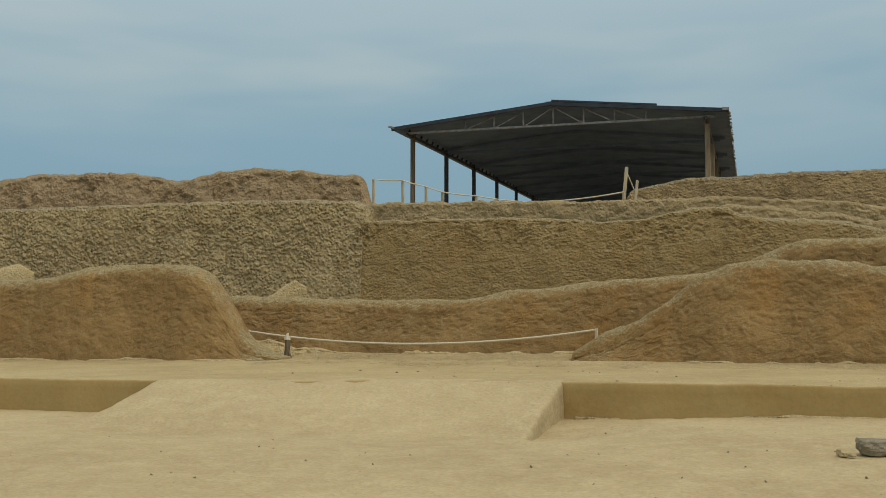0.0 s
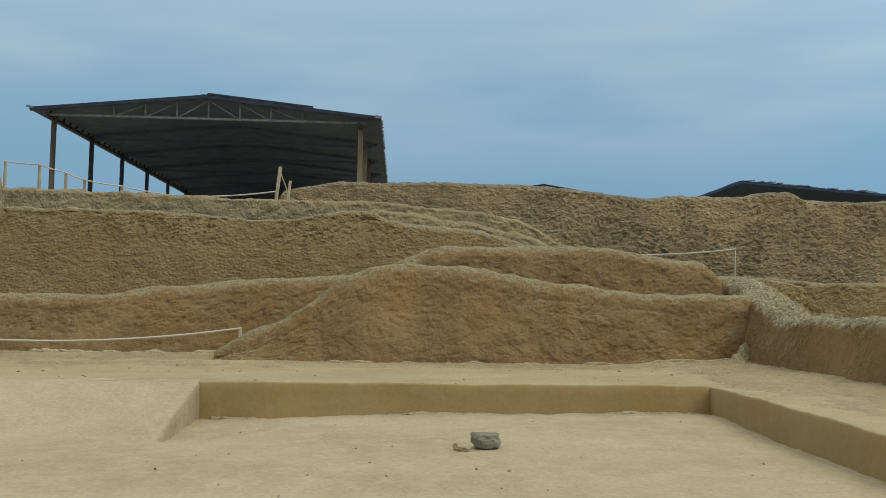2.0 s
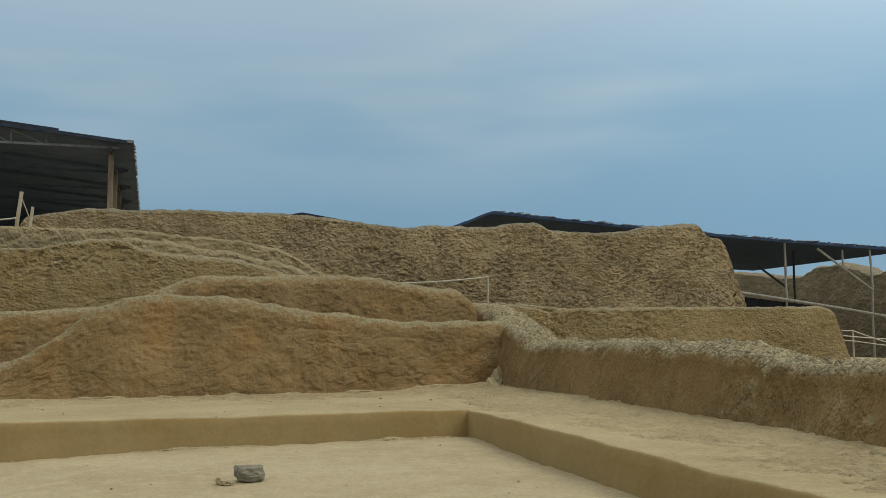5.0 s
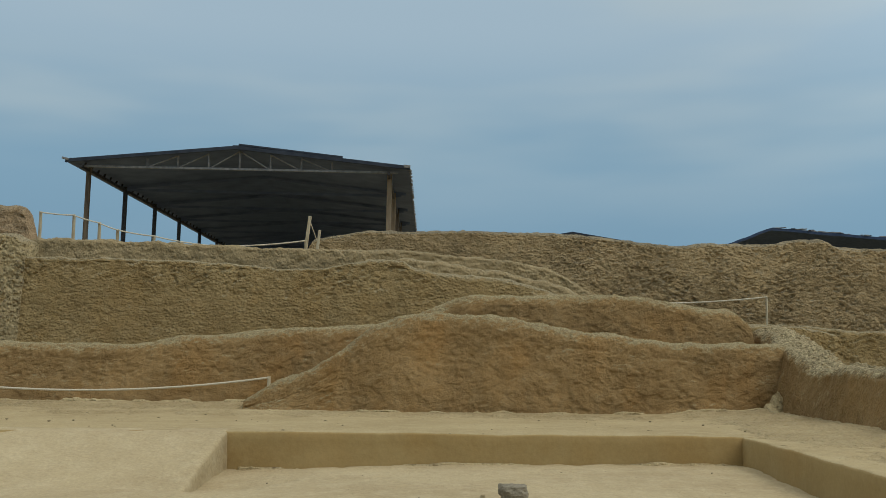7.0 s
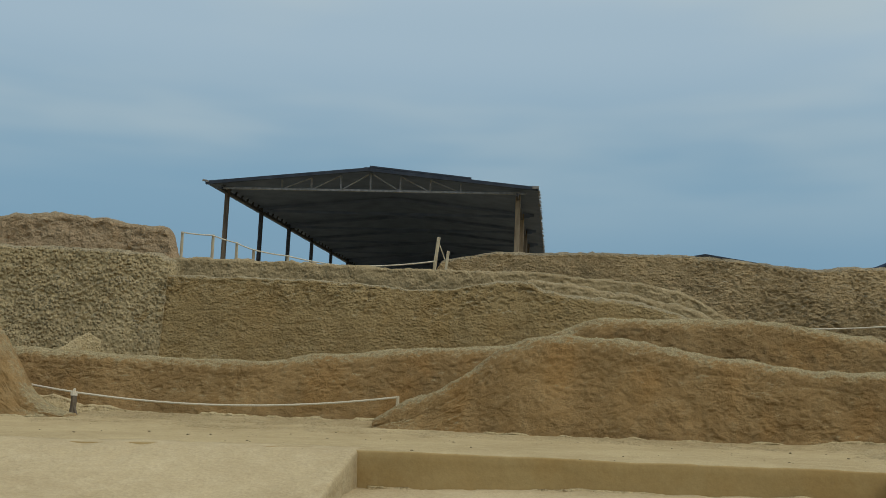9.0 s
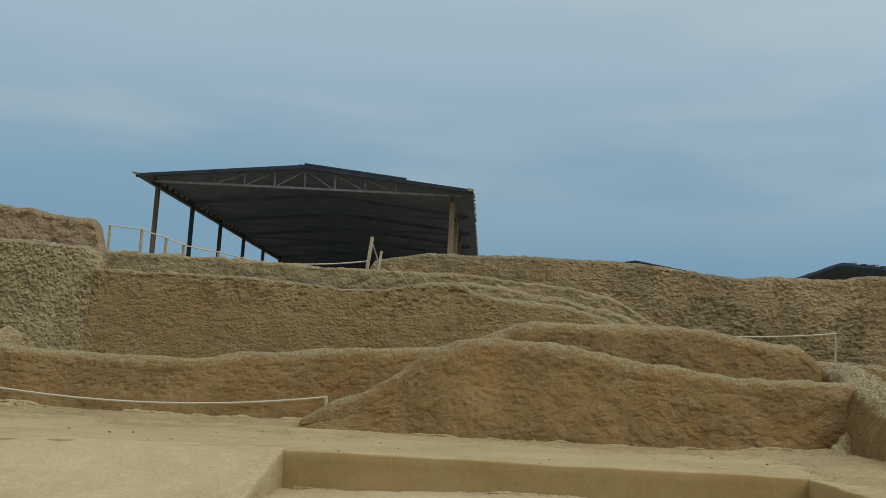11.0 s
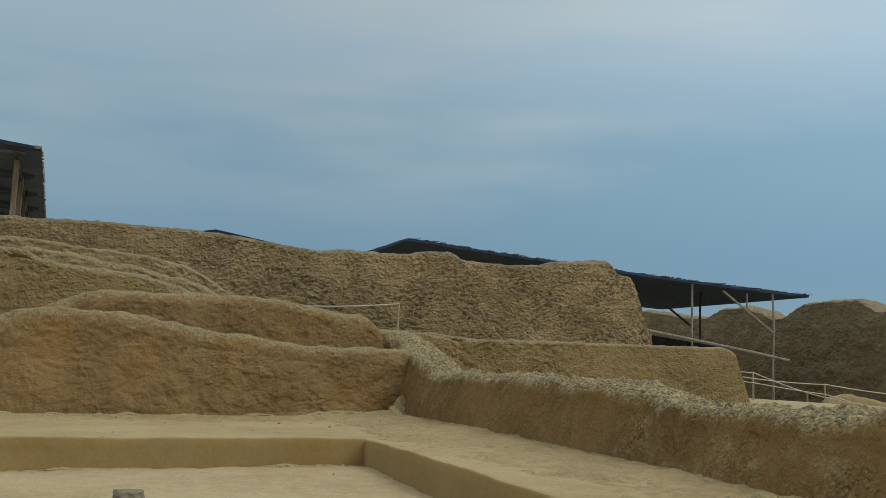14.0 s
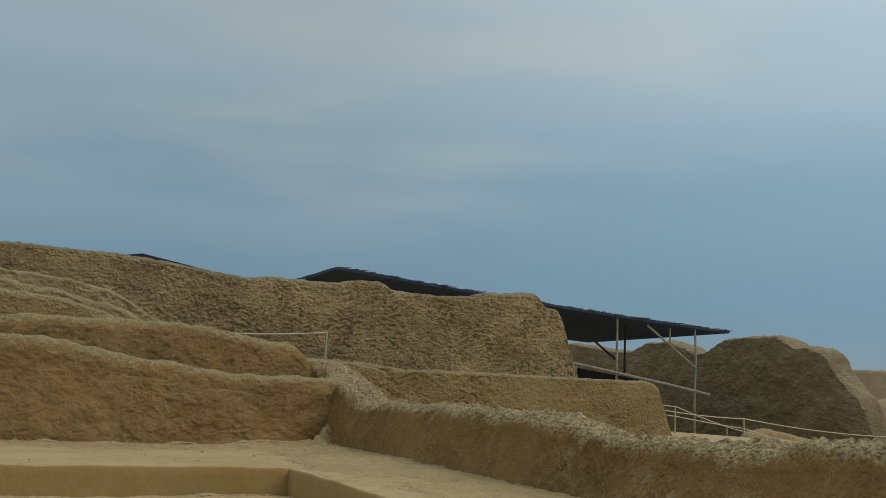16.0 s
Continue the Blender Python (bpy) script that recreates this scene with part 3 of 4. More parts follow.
# terraces (low benches) round the court, and the ramp between them
worn_slab("terrace_north", -34.0, 8.4, 15.68, 26.5, 0.47, PLASTER, edges="s", lip=0.035, slope=bank, skew=front_line, open_from=((-10.2, -3.45), (4.58, 9.0)),
          label="low smooth mud-plastered bench terrace along the court", seed=1, dust=DUST)
worn_slab("terrace_east", 4.6, 8.4, -18.0, 15.95, 0.47, PLASTER, edges="w", lip=0.035, wave=0.035, slope=bank, label="low smooth mud-plastered bench terrace beside the side wall", seed=1, dust=DUST)


def ramp_height(x, y):
    """An even slope, eased into the terrace above and the floor below."""
    edge = 0.25 * noise.noise(Vector((x * 0.4, 1.0, 0)))
    fall = 0.012 * math.log(1 + math.exp(0.27 * (15.58 + 0.2 * edge - y) / 0.012))
    z = -0.15 + 0.06 * math.log(1 + math.exp((0.483 - fall + 0.15) / 0.06))
    bend = 6.75 + 0.2 * noise.noise(Vector((y * 1.1, 3.0, 0)))      # gullies worn by rain
    worn = 0.05 * math.exp(-((x + bend) / 0.16) ** 2) * step(14.2, 14.7, y) * step(16.1, 15.4, y)
    worn += 0.03 * math.exp(-((x + bend + 0.8) / 0.2) ** 2) * step(14.6, 15.0, y) * step(16.1, 15.6, y)
    return z - 0.12 * step(13.5, 12.6, y) - worn + 0.015 * noise.fractal(Vector((x * 1.6, y * 1.6, 4.0)), 0.7, 2.1, 3)


worn_slab("ramp", -10.25, -3.4, 12.5, 16.1, 0.47, SAND, edges="ew", bottom=-0.5, slope=ramp_height, lip=0.05, wave=0.05, skew=front_line, label="gentle sandy earth ramp up to the terrace", category="ramp", seed=1)

# ---- court walls ----
def shifted(xz, x0, sign=1):
    return [((x - x0) * sign, z) for x, z in xz]


EAST_WALL = [(-4.7, 0.53), (-4.6, 0.67), (-4.15, 1), (-3.12, 1.42), (-2.43, 1.87), (-1.72, 2.38), (-0.88, 2.66), (-0.14, 2.7), (0.86, 2.64),
    (1.88, 2.48), (2.79, 2.34), (3.85, 2.24), (4.93, 2.09), (6.03, 2.05), (7.42, 2.1), (8.2, 2.1)]
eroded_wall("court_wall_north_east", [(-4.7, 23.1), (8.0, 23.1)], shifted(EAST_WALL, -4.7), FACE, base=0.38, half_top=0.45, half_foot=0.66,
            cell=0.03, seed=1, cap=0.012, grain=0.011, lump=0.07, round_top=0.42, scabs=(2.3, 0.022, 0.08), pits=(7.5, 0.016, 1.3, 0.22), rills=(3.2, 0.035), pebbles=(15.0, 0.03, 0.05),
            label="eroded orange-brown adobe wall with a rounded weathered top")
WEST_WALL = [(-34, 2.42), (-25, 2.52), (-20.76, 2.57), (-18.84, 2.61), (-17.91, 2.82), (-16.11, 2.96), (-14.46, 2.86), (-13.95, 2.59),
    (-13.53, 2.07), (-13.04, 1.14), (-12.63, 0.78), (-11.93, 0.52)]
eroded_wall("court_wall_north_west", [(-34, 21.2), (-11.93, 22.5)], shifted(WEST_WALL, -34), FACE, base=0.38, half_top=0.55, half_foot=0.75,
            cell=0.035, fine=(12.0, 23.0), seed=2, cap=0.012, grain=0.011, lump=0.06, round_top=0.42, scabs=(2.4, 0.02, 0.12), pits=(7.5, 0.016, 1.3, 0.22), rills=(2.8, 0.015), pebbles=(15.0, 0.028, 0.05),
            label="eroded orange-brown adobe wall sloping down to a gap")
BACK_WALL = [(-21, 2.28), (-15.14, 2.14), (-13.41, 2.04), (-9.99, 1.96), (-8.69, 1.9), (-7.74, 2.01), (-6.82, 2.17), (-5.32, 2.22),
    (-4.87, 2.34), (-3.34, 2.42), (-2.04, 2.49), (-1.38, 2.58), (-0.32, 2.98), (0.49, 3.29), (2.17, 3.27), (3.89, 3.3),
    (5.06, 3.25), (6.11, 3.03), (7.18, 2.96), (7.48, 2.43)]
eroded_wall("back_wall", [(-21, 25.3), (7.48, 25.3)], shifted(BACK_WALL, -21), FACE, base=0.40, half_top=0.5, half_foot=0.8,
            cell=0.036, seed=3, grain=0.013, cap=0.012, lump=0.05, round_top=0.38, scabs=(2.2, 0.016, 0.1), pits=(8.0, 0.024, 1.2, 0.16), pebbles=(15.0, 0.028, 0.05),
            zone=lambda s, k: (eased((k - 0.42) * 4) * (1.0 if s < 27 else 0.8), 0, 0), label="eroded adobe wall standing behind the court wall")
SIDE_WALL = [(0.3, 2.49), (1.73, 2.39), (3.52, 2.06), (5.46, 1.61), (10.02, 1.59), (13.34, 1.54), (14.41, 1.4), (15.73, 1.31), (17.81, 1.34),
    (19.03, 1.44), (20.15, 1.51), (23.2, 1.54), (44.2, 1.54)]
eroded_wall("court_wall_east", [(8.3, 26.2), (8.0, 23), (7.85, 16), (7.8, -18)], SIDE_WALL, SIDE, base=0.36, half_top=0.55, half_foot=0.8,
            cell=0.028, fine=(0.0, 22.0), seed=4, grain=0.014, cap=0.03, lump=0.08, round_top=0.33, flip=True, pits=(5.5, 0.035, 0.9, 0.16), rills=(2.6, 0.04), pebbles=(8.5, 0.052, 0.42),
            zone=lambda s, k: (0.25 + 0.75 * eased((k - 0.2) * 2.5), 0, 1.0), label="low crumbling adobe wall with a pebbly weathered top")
eroded_wall("court_wall_west", [(-33.5, 22), (-33.5, -18)], [(0, 2.4), (40, 2.3)], FACE, base=0.0, cell=0.3, seed=5, label="low eroded adobe wall closing the court")
eroded_wall("court_wall_south", [(-33.5, -18), (8, -18)], [(0, 2.2), (41, 2.0)], FACE, base=0.0, cell=0.3, seed=6, label="low eroded adobe wall closing the court")

# ---- the great platform behind ----
RUBBLE_FACE = [(-43, 5.86), (-28.46, 5.68), (-24.53, 5.62), (-20.85, 5.62), (-16.3, 5.49), (-13.64, 5.38), (-13.3, 5.28), (-13.14, 5.1)]
eroded_wall("platform_wall_rubble", [(-43, 30.46), (-13.06, 30.46)], shifted(RUBBLE_FACE, -43), RUBBLE, base=0.3, half_top=0.5, half_foot=1.0, cell=0.03, fine=(13.0, 31.0),
            lump=0.05, grain=0.02, cap=0.03, round_top=0.18, seed=7, cobble=(6.6, 0.052, 1.1), pits=(7.0, 0.03, 1.3, 0.2), zone=lambda s, k: (1.1 - 0.7 * k, 0.12 + 0.95 * eased((k - 0.38) * 2.6), 0), label="tall rubbly grey-brown adobe platform face")
LOWER_FACE = [(-14.2, 4.68), (-13.0, 4.66), (-11.3, 4.64), (-8.84, 4.61), (-6.86, 4.5), (-5.3, 4.4), (-4.1, 4.37), (-3.6, 4.51), (-3.2, 4.61), (-2.36, 4.68), (-1.51, 4.65),
    (-1.24, 4.45), (-0.92, 4.44), (-0.4, 4.35), (0.26, 4.2), (0.98, 4.18), (1.77, 4.14), (2.35, 3.97), (3.14, 3.71), (4.9, 3.0), (7.48, 2.0)]
eroded_wall("platform_wall_lower", [(-14.2, 31.1), (7.48, 31.1)], shifted(LOWER_FACE, -14.2), SMOOTH_CORE, base=0.3, half_top=1.1, half_foot=1.6, cell=0.038,
            lump=0.05, grain=0.016, ragged=0.04, seed=8, crisp=True, courses=0.006, cap=0.015, round_top=lambda s: 0.13 + 0.1 * step(10.0, 13.5, s), soft=0.12, pits=(6.0, 0.05, 1.6, 0.2), rills=(3.0, 0.08),
            zone=lambda s, k: ((0.3 + 0.8 * eased((k - 0.72) * 6)) * (1 - 0.7 * step(12.5, 14.5, s)) + 0.7 * eased((0.45 - k) * 5) * eased(1 - abs(s - 10.5) / 2.5), 0, eased(1.6 - abs(s - 12.3) / 1.7) * eased((k - 0.2) * 2)), label="tall eroded adobe platform face with worn courses")
LEDGE = [(-3.4, 4.6), (-2.57, 4.89), (-1.6, 4.88), (-0.36, 4.74), (0.75, 4.6), (1.44, 4.51), (2.33, 4.31), (3.02, 4.18), (3.43, 4.01), (3.7, 3.83), (6.0, 2.6)]
eroded_wall("platform_ledge", [(-3.4, 32.3), (6.0, 32.3)], shifted(LEDGE, -3.4), GRIT, base=0.3, half_top=0.9, half_foot=1.1, cell=0.045,
            lump=0.08, grain=0.025, ragged=0.07, seed=16, crisp=True, cap=0.02, round_top=0.2, soft=0.2, pits=(6.0, 0.04, 1.5, 0.1), label="narrow worn ledge on the adobe platform")
UPPER_STRIP = [(-15, 5.58), (-14.45, 5.58), (-11.07, 5.53), (-8.4, 5.45), (-6.04, 5.34), (-3.42, 5.35), (-3.2, 5.3), (-1.43, 5.27),
    (1.29, 5.06), (3.36, 4.67), (4.71, 3.9), (6.41, 3.05), (7.91, 2.4)]
eroded_wall("platform_step", [(-15, 34.0), (7.91, 34.0)], shifted(UPPER_STRIP, -15), GRIT, base=0.3, half_top=1.0, half_foot=1.35, cell=0.045, round_top=0.15,
            lump=0.07, grain=0.025, ragged=0.04, seed=9, crisp=True, cap=0.02, pits=(6.0, 0.05, 1.6, 0.12), zone=lambda s, k: (0.35 + 0.7 * step(8, 12, s), 0, 0), label="sloping weathered step of the adobe platform")
worn_slab("platform_top", -46, -3, 34.6, 75, 4.9, SAND, cell=0.8, bottom=0.2, label="level earth top of the platform", category="platform", seed=5)
WEST_TOP = [(-46, 8.15), (-33.91, 7.76), (-31.37, 8.02), (-26.55, 7.79), (-23.98, 7.3), (-22.06, 7.61), (-18.63, 7.5), (-17.5, 7.24), (-16.57, 7.12), (-15.9, 7.04),
    (-15.62, 6.8), (-15.5, 6.2), (-15.42, 5.0)]
eroded_wall("upper_wall_west", [(-46, 36.3), (-15.42, 36.3)], shifted(WEST_TOP, -46), UPPER, base=4.8, half_top=0.4, half_foot=0.65, cell=0.055, fine=(10.0, 31.0),
            lump=0.12, grain=0.025, seed=10, courses=0.01, cap=0.03, round_top=0.28, pits=(4.0, 0.06, 1.3, 0.22), rills=(1.6, 0.12), scabs=(0.9, 0.06, 0.15), ragged=0.05, label="eroded adobe wall stump on the platform")
GREAT = [(-5.59, 5.34), (-5.39, 5.94), (-5.11, 6.1), (-3.59, 6.37), (-1.63, 6.4), (-0.24, 6.46), (2.41, 6.37), (4.3, 6.35), (6.01, 6.17),
    (8.19, 5.9), (9.29, 6.03), (11.89, 6.03), (12.35, 6.16), (13.63, 6.19), (14.1, 5.92), (16.23, 5.87), (17.56, 5.98),
    (18.29, 6.17), (20.52, 6.29), (20.9, 5.89), (21.65, 5.68), (22.63, 3.01)]
eroded_wall("great_wall", [(-5.59, 37.2), (22.63, 37.2)], shifted(GREAT, -5.59), CORE, base=1.0, half_top=0.7, half_foot=1.25, cell=0.04,
            lump=0.06, grain=0.018, seed=11, courses=0.022, soft=0.15, cap=0.03, round_top=0.22, pits=(6.2, 0.06, 1.6, 0.16), cobble=(4.2, 0.045, 1.3), rills=(2.2, 0.08),
            zone=lambda s, k: ((0.28 + 0.8 * step(8, 12, s)) * (0.2 + 0.8 * eased((k - 0.16) * 5)), eased(1.5 - abs(s - 11.5) / 2.2), 1 - step(7, 10, s)), label="long tall adobe wall with coursed pitted face")
LOW = [(6, 2.98), (10.63, 2.98), (12.78, 2.86), (13.23, 2.74), (18.37, 2.8), (24.41, 2.8), (24.83, 2.52), (25.68, 0.68)]
eroded_wall("low_terrace_wall", [(6, 34.7), (25.68, 34.7)], shifted(LOW, 6), SMOOTH_CORE, base=0.4, half_top=0.9, half_foot=1.2, cell=0.042,
            lump=0.06, grain=0.018, seed=12, crisp=True, soft=0.12, cap=0.02, round_top=0.16, pits=(5.5, 0.06, 1.4, 0.12), scabs=(0.9, 0.04, 0.1),
            zone=lambda s, k: ((1.0 - 0.75 * step(10.5, 12.5, s)) * eased((k - 0.1) * 4), 0, 0), label="low adobe retaining wall below the great wall")
eroded_wall("low_terrace_stub", [(8.6, 34.0), (12.9, 34.0)], [(0, 2.9), (2.2, 2.9), (3.6, 2.8), (4.2, 2.62), (4.3, 2.3)], SMOOTH_CORE, base=0.4, half_top=0.7, half_foot=0.9, cell=0.05,
            lump=0.06, grain=0.02, seed=17, crisp=True, soft=0.08, cap=0.02, round_top=0.16, pits=(5.5, 0.06, 1.4, 0.12), label="worn stub standing forward of the low retaining wall")
worn_slab("low_terrace_top", 7, 24.2, 34.9, 38.5, 2.62, SAND, cell=0.5, bottom=0.2, label="earth fill of the low terrace", category="terrace", seed=6)
# ---- far walls across the yard to the east ----
EAST_FAR = [(0.5, 0.1), (0.8, 0.5), (1.15, 1.4), (1.6, 2.6), (2.5, 3.38), (3.55, 4.35), (4.0, 5.15), (4.5, 5.45), (5.4, 5.65), (6.4, 5.7), (7.7, 6.34), (8.9, 6.42), (11.1, 6.44), (12.7, 6.3),
    (14.5, 5.6), (15.4, 5.5), (16.6, 5.99), (18.9, 6.48), (21.0, 6.45), (23.1, 5.91), (25.5, 5.99), (31.5, 6.77), (42.8, 6.77)]
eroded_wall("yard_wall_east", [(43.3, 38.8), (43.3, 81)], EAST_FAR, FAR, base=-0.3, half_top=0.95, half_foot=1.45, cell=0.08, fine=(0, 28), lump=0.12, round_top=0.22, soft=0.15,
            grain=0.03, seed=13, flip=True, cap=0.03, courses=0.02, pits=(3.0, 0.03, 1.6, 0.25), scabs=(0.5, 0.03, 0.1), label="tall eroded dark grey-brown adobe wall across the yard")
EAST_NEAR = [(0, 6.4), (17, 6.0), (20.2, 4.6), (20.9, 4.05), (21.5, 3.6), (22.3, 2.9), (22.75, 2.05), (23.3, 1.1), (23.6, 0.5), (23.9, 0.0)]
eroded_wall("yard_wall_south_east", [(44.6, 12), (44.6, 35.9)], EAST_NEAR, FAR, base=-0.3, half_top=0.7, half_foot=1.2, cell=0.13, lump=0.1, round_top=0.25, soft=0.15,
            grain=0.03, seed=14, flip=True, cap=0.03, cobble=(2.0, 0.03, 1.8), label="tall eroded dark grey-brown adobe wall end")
RIDGE = [(0, 8.6), (22.7, 8.6), (31.7, 8.82), (34.5, 8.82), (41.5, 8.34), (46.3, 8.45), (50, 8.85), (60, 9.5), (102, 10)]
eroded_wall("distant_wall", [(88, 110), (190, 110)], RIDGE, HAZY, base=0.3, half_top=1.5, half_foot=3.0, cell=0.5, lump=0.12, grain=0.04, cap=0.02, round_top=0.4, wander=0.0,
            seed=15, label="distant pale adobe enclosure wall with dark cracks")


DARK_CRACK = plain("dark_crack", (0.10, 0.08, 0.055), (0.15, 0.12, 0.085), 3.0)
crack_wall = bpy.data.objects["distant_wall"]
for x, zt, l in ((121.1, 8.7, 0.9), (131.0, 8.35, 1.5), (135.6, 8.3, 1.3)):
    part("crack", bar((x, 108.4, zt), (x + 0.05, 108.0, zt - l), 0.09, 0.2, 0.02), DARK_CRACK, crack_wall)
eroded_wall("spoil_heap", [(70, 86), (84, 88), (112, 88)], [(0, 3.6), (14, 3.9), (20, 4.05), (23, 3.85), (27, 3.9), (30, 3.45), (36, 4.15), (42, 4.2)], HAZY, base=0.3, half_top=3, half_foot=9,
            cell=0.5, lump=0.5, grain=0.1, seed=21, round_top=1.5, label="pale heap of earth in the distance", category="earth heap")
eroded_wall("far_low_wall", [(49.8, 45.4), (60, 45.4)], [(0, 1.42), (10.2, 1.42)], FAR, base=-0.5, half_top=0.4, half_foot=0.55, cell=0.1, round_top=0.15, cap=0.02, seed=22, label="low adobe wall across the yard")
eroded_wall("yard_heap", [(35.3, 41.2), (42.8, 40.9)], [(0, 0.5), (0.4, 0.83), (1.2, 0.93), (2.5, 0.77), (4.3, 0.45), (7.5, 0.02)], TRODDEN, base=-0.3, half_top=0.4, half_foot=1.2, cell=0.1, seed=23,
            label="low heap of pale earth by the yard wall", category="earth heap")
for x, z, l in ((96.9, 3.7, 2.1), (103.6, 3.5, 2.2), (90.3, 3.9, 0.9)):
    eroded_wall("heap_outcrop", [(x - l, 84.6), (x + l, 84.4)], [(0, z - 0.35), (0.7 * l, z - 0.1), (l, z), (1.4 * l, z - 0.25), (2 * l, z - 0.3)], FAR, base=z - 0.5, half_top=0.3, half_foot=0.35, cell=0.12, lump=0.25,
                ragged=0.25, wander=0.3, seed=31 + x, label="dark outcrop of old mud wall in the earth heap", category="outcrop")
# crumbled earth at the wall feet
eroded_wall("foot_debris_north", [(-4.1, 22.3), (7.2, 22.3)], [(0, 0.43), (3, 0.46), (6, 0.46), (9, 0.5), (11, 0.64)], DIRT, base=0.36, half_top=0.06, half_foot=0.3, cell=0.04,
            lump=0.03, grain=0.02, ragged=0.07, wander=0.12, round_top=0.06, soft=0.1, cobble=(9.0, 0.035, 1.0), seed=24, label="crumbled earth along the wall foot", category="debris")
eroded_wall("foot_debris_west", [(-30, 20.65), (-12.4, 21.65)], [(0, 0.49), (18, 0.48)], DIRT, base=0.36, half_top=0.06, half_foot=0.3, cell=0.06,
            lump=0.03, grain=0.02, ragged=0.06, wander=0.12, round_top=0.06, soft=0.1, cobble=(9.0, 0.035, 1.0), seed=25, label="crumbled earth along the wall foot", category="debris")
eroded_wall("foot_debris_gap", [(-14.7, 24.2), (-2.5, 24.3)], [(0, 1.0), (1.6, 0.92), (2.2, 0.62), (4, 0.53), (7, 0.57), (12, 0.58)], DIRT, base=0.4, half_top=0.1, half_foot=0.45, cell=0.045,
            lump=0.05, grain=0.025, ragged=0.12, wander=0.12, round_top=0.08, soft=0.1, cobble=(9.0, 0.035, 1.0), seed=26, label="crumbled earth heaped in the wall gap", category="debris")
eroded_wall("foot_debris_east", [(7.25, 22.2), (6.95, 16), (6.85, 12.5), (6.85, 2)], [(0, 0.68), (1, 0.53), (6, 0.50), (9, 0.46), (20, 0.45)], DIRT, base=0.36, half_top=0.12, half_foot=0.5, cell=0.04, fine=(0, 18),
            lump=0.06, grain=0.03, ragged=0.09, wander=0.28, round_top=0.1, soft=0.1, cobble=(9.0, 0.035, 1.0), pebbles=(7.0, 0.05, 0.3), seed=27, flip=True, label="crumbled earth along the low wall", category="debris")
eroded_wall("foot_debris_bench", [(-3.2, 15.64), (4.5, 15.64)], [(0, -0.11), (1.5, -0.07), (3, 0.03), (4.2, 0.05), (5.5, 0.04), (7.4, 0.06)], DIRT, base=-0.12, half_top=0.03, half_foot=0.10, cell=0.03,
            lump=0.02, grain=0.02, ragged=0.035, wander=0.05, round_top=0.04, soft=0.1, back_rows=2, seed=30, label="thin line of crumbs at the foot of the bench", category="debris")
worn_slab("dirt_strip", 4.72, 7.6, -10, 22.6, 0.5, SCUFFED, cell=0.07, bottom=0.3, slope=dirt_height,
          label="strip of loose crumbled dirt beside the low wall", category="dirt", seed=9)


def bank_height(x, y):
    """Loose earth heaped against the wall foot, thinning out over the terrace."""
    n = noise.fractal(Vector((x * 1.2, y * 1.2, 6.0)), 0.7, 2.1, 4)
    return 0.39 + 0.05 * step(5.0, 7.0, x) + 0.055 * step(20.2, 21.4, y + 0.45 * n) + 0.08 * step(22.4, 24.0, y) + 0.03 * noise.fractal(Vector((x * 4, y * 4, 1)), 0.7, 2.1, 3)


worn_slab("dirt_bank", -12.2, 7.2, 19.9, 24.6, 0.5, SCUFFED, cell=0.08, bottom=0.3, slope=bank_height,
          label="low bank of loose crumbled dirt at the wall foot", category="dirt", seed=12)
# stubs of cross walls below the platform
eroded_wall("cross_wall_stub", [(-15.7, 26.6), (-14.45, 28.6)], [(0, 1.65), (0.9, 2.05), (1.7, 2.55), (2.2, 2.75), (2.36, 2.3)], DIRT, base=0.3, half_top=0.06, half_foot=0.22, cell=0.05,
            cap=0.01, seed=28, label="short sloping stub of an earth cross wall")
eroded_wall("cross_wall_stub", [(-28.0, 26.6), (-25.5, 29.0)], [(0, 2.4), (1.2, 2.9), (2.4, 3.35), (3.2, 3.5), (3.45, 3.0)], DIRT, base=0.3, half_top=0.25, half_foot=0.6, cell=0.07,
            cap=0.01, seed=29, label="short sloping stub of an earth cross wall")


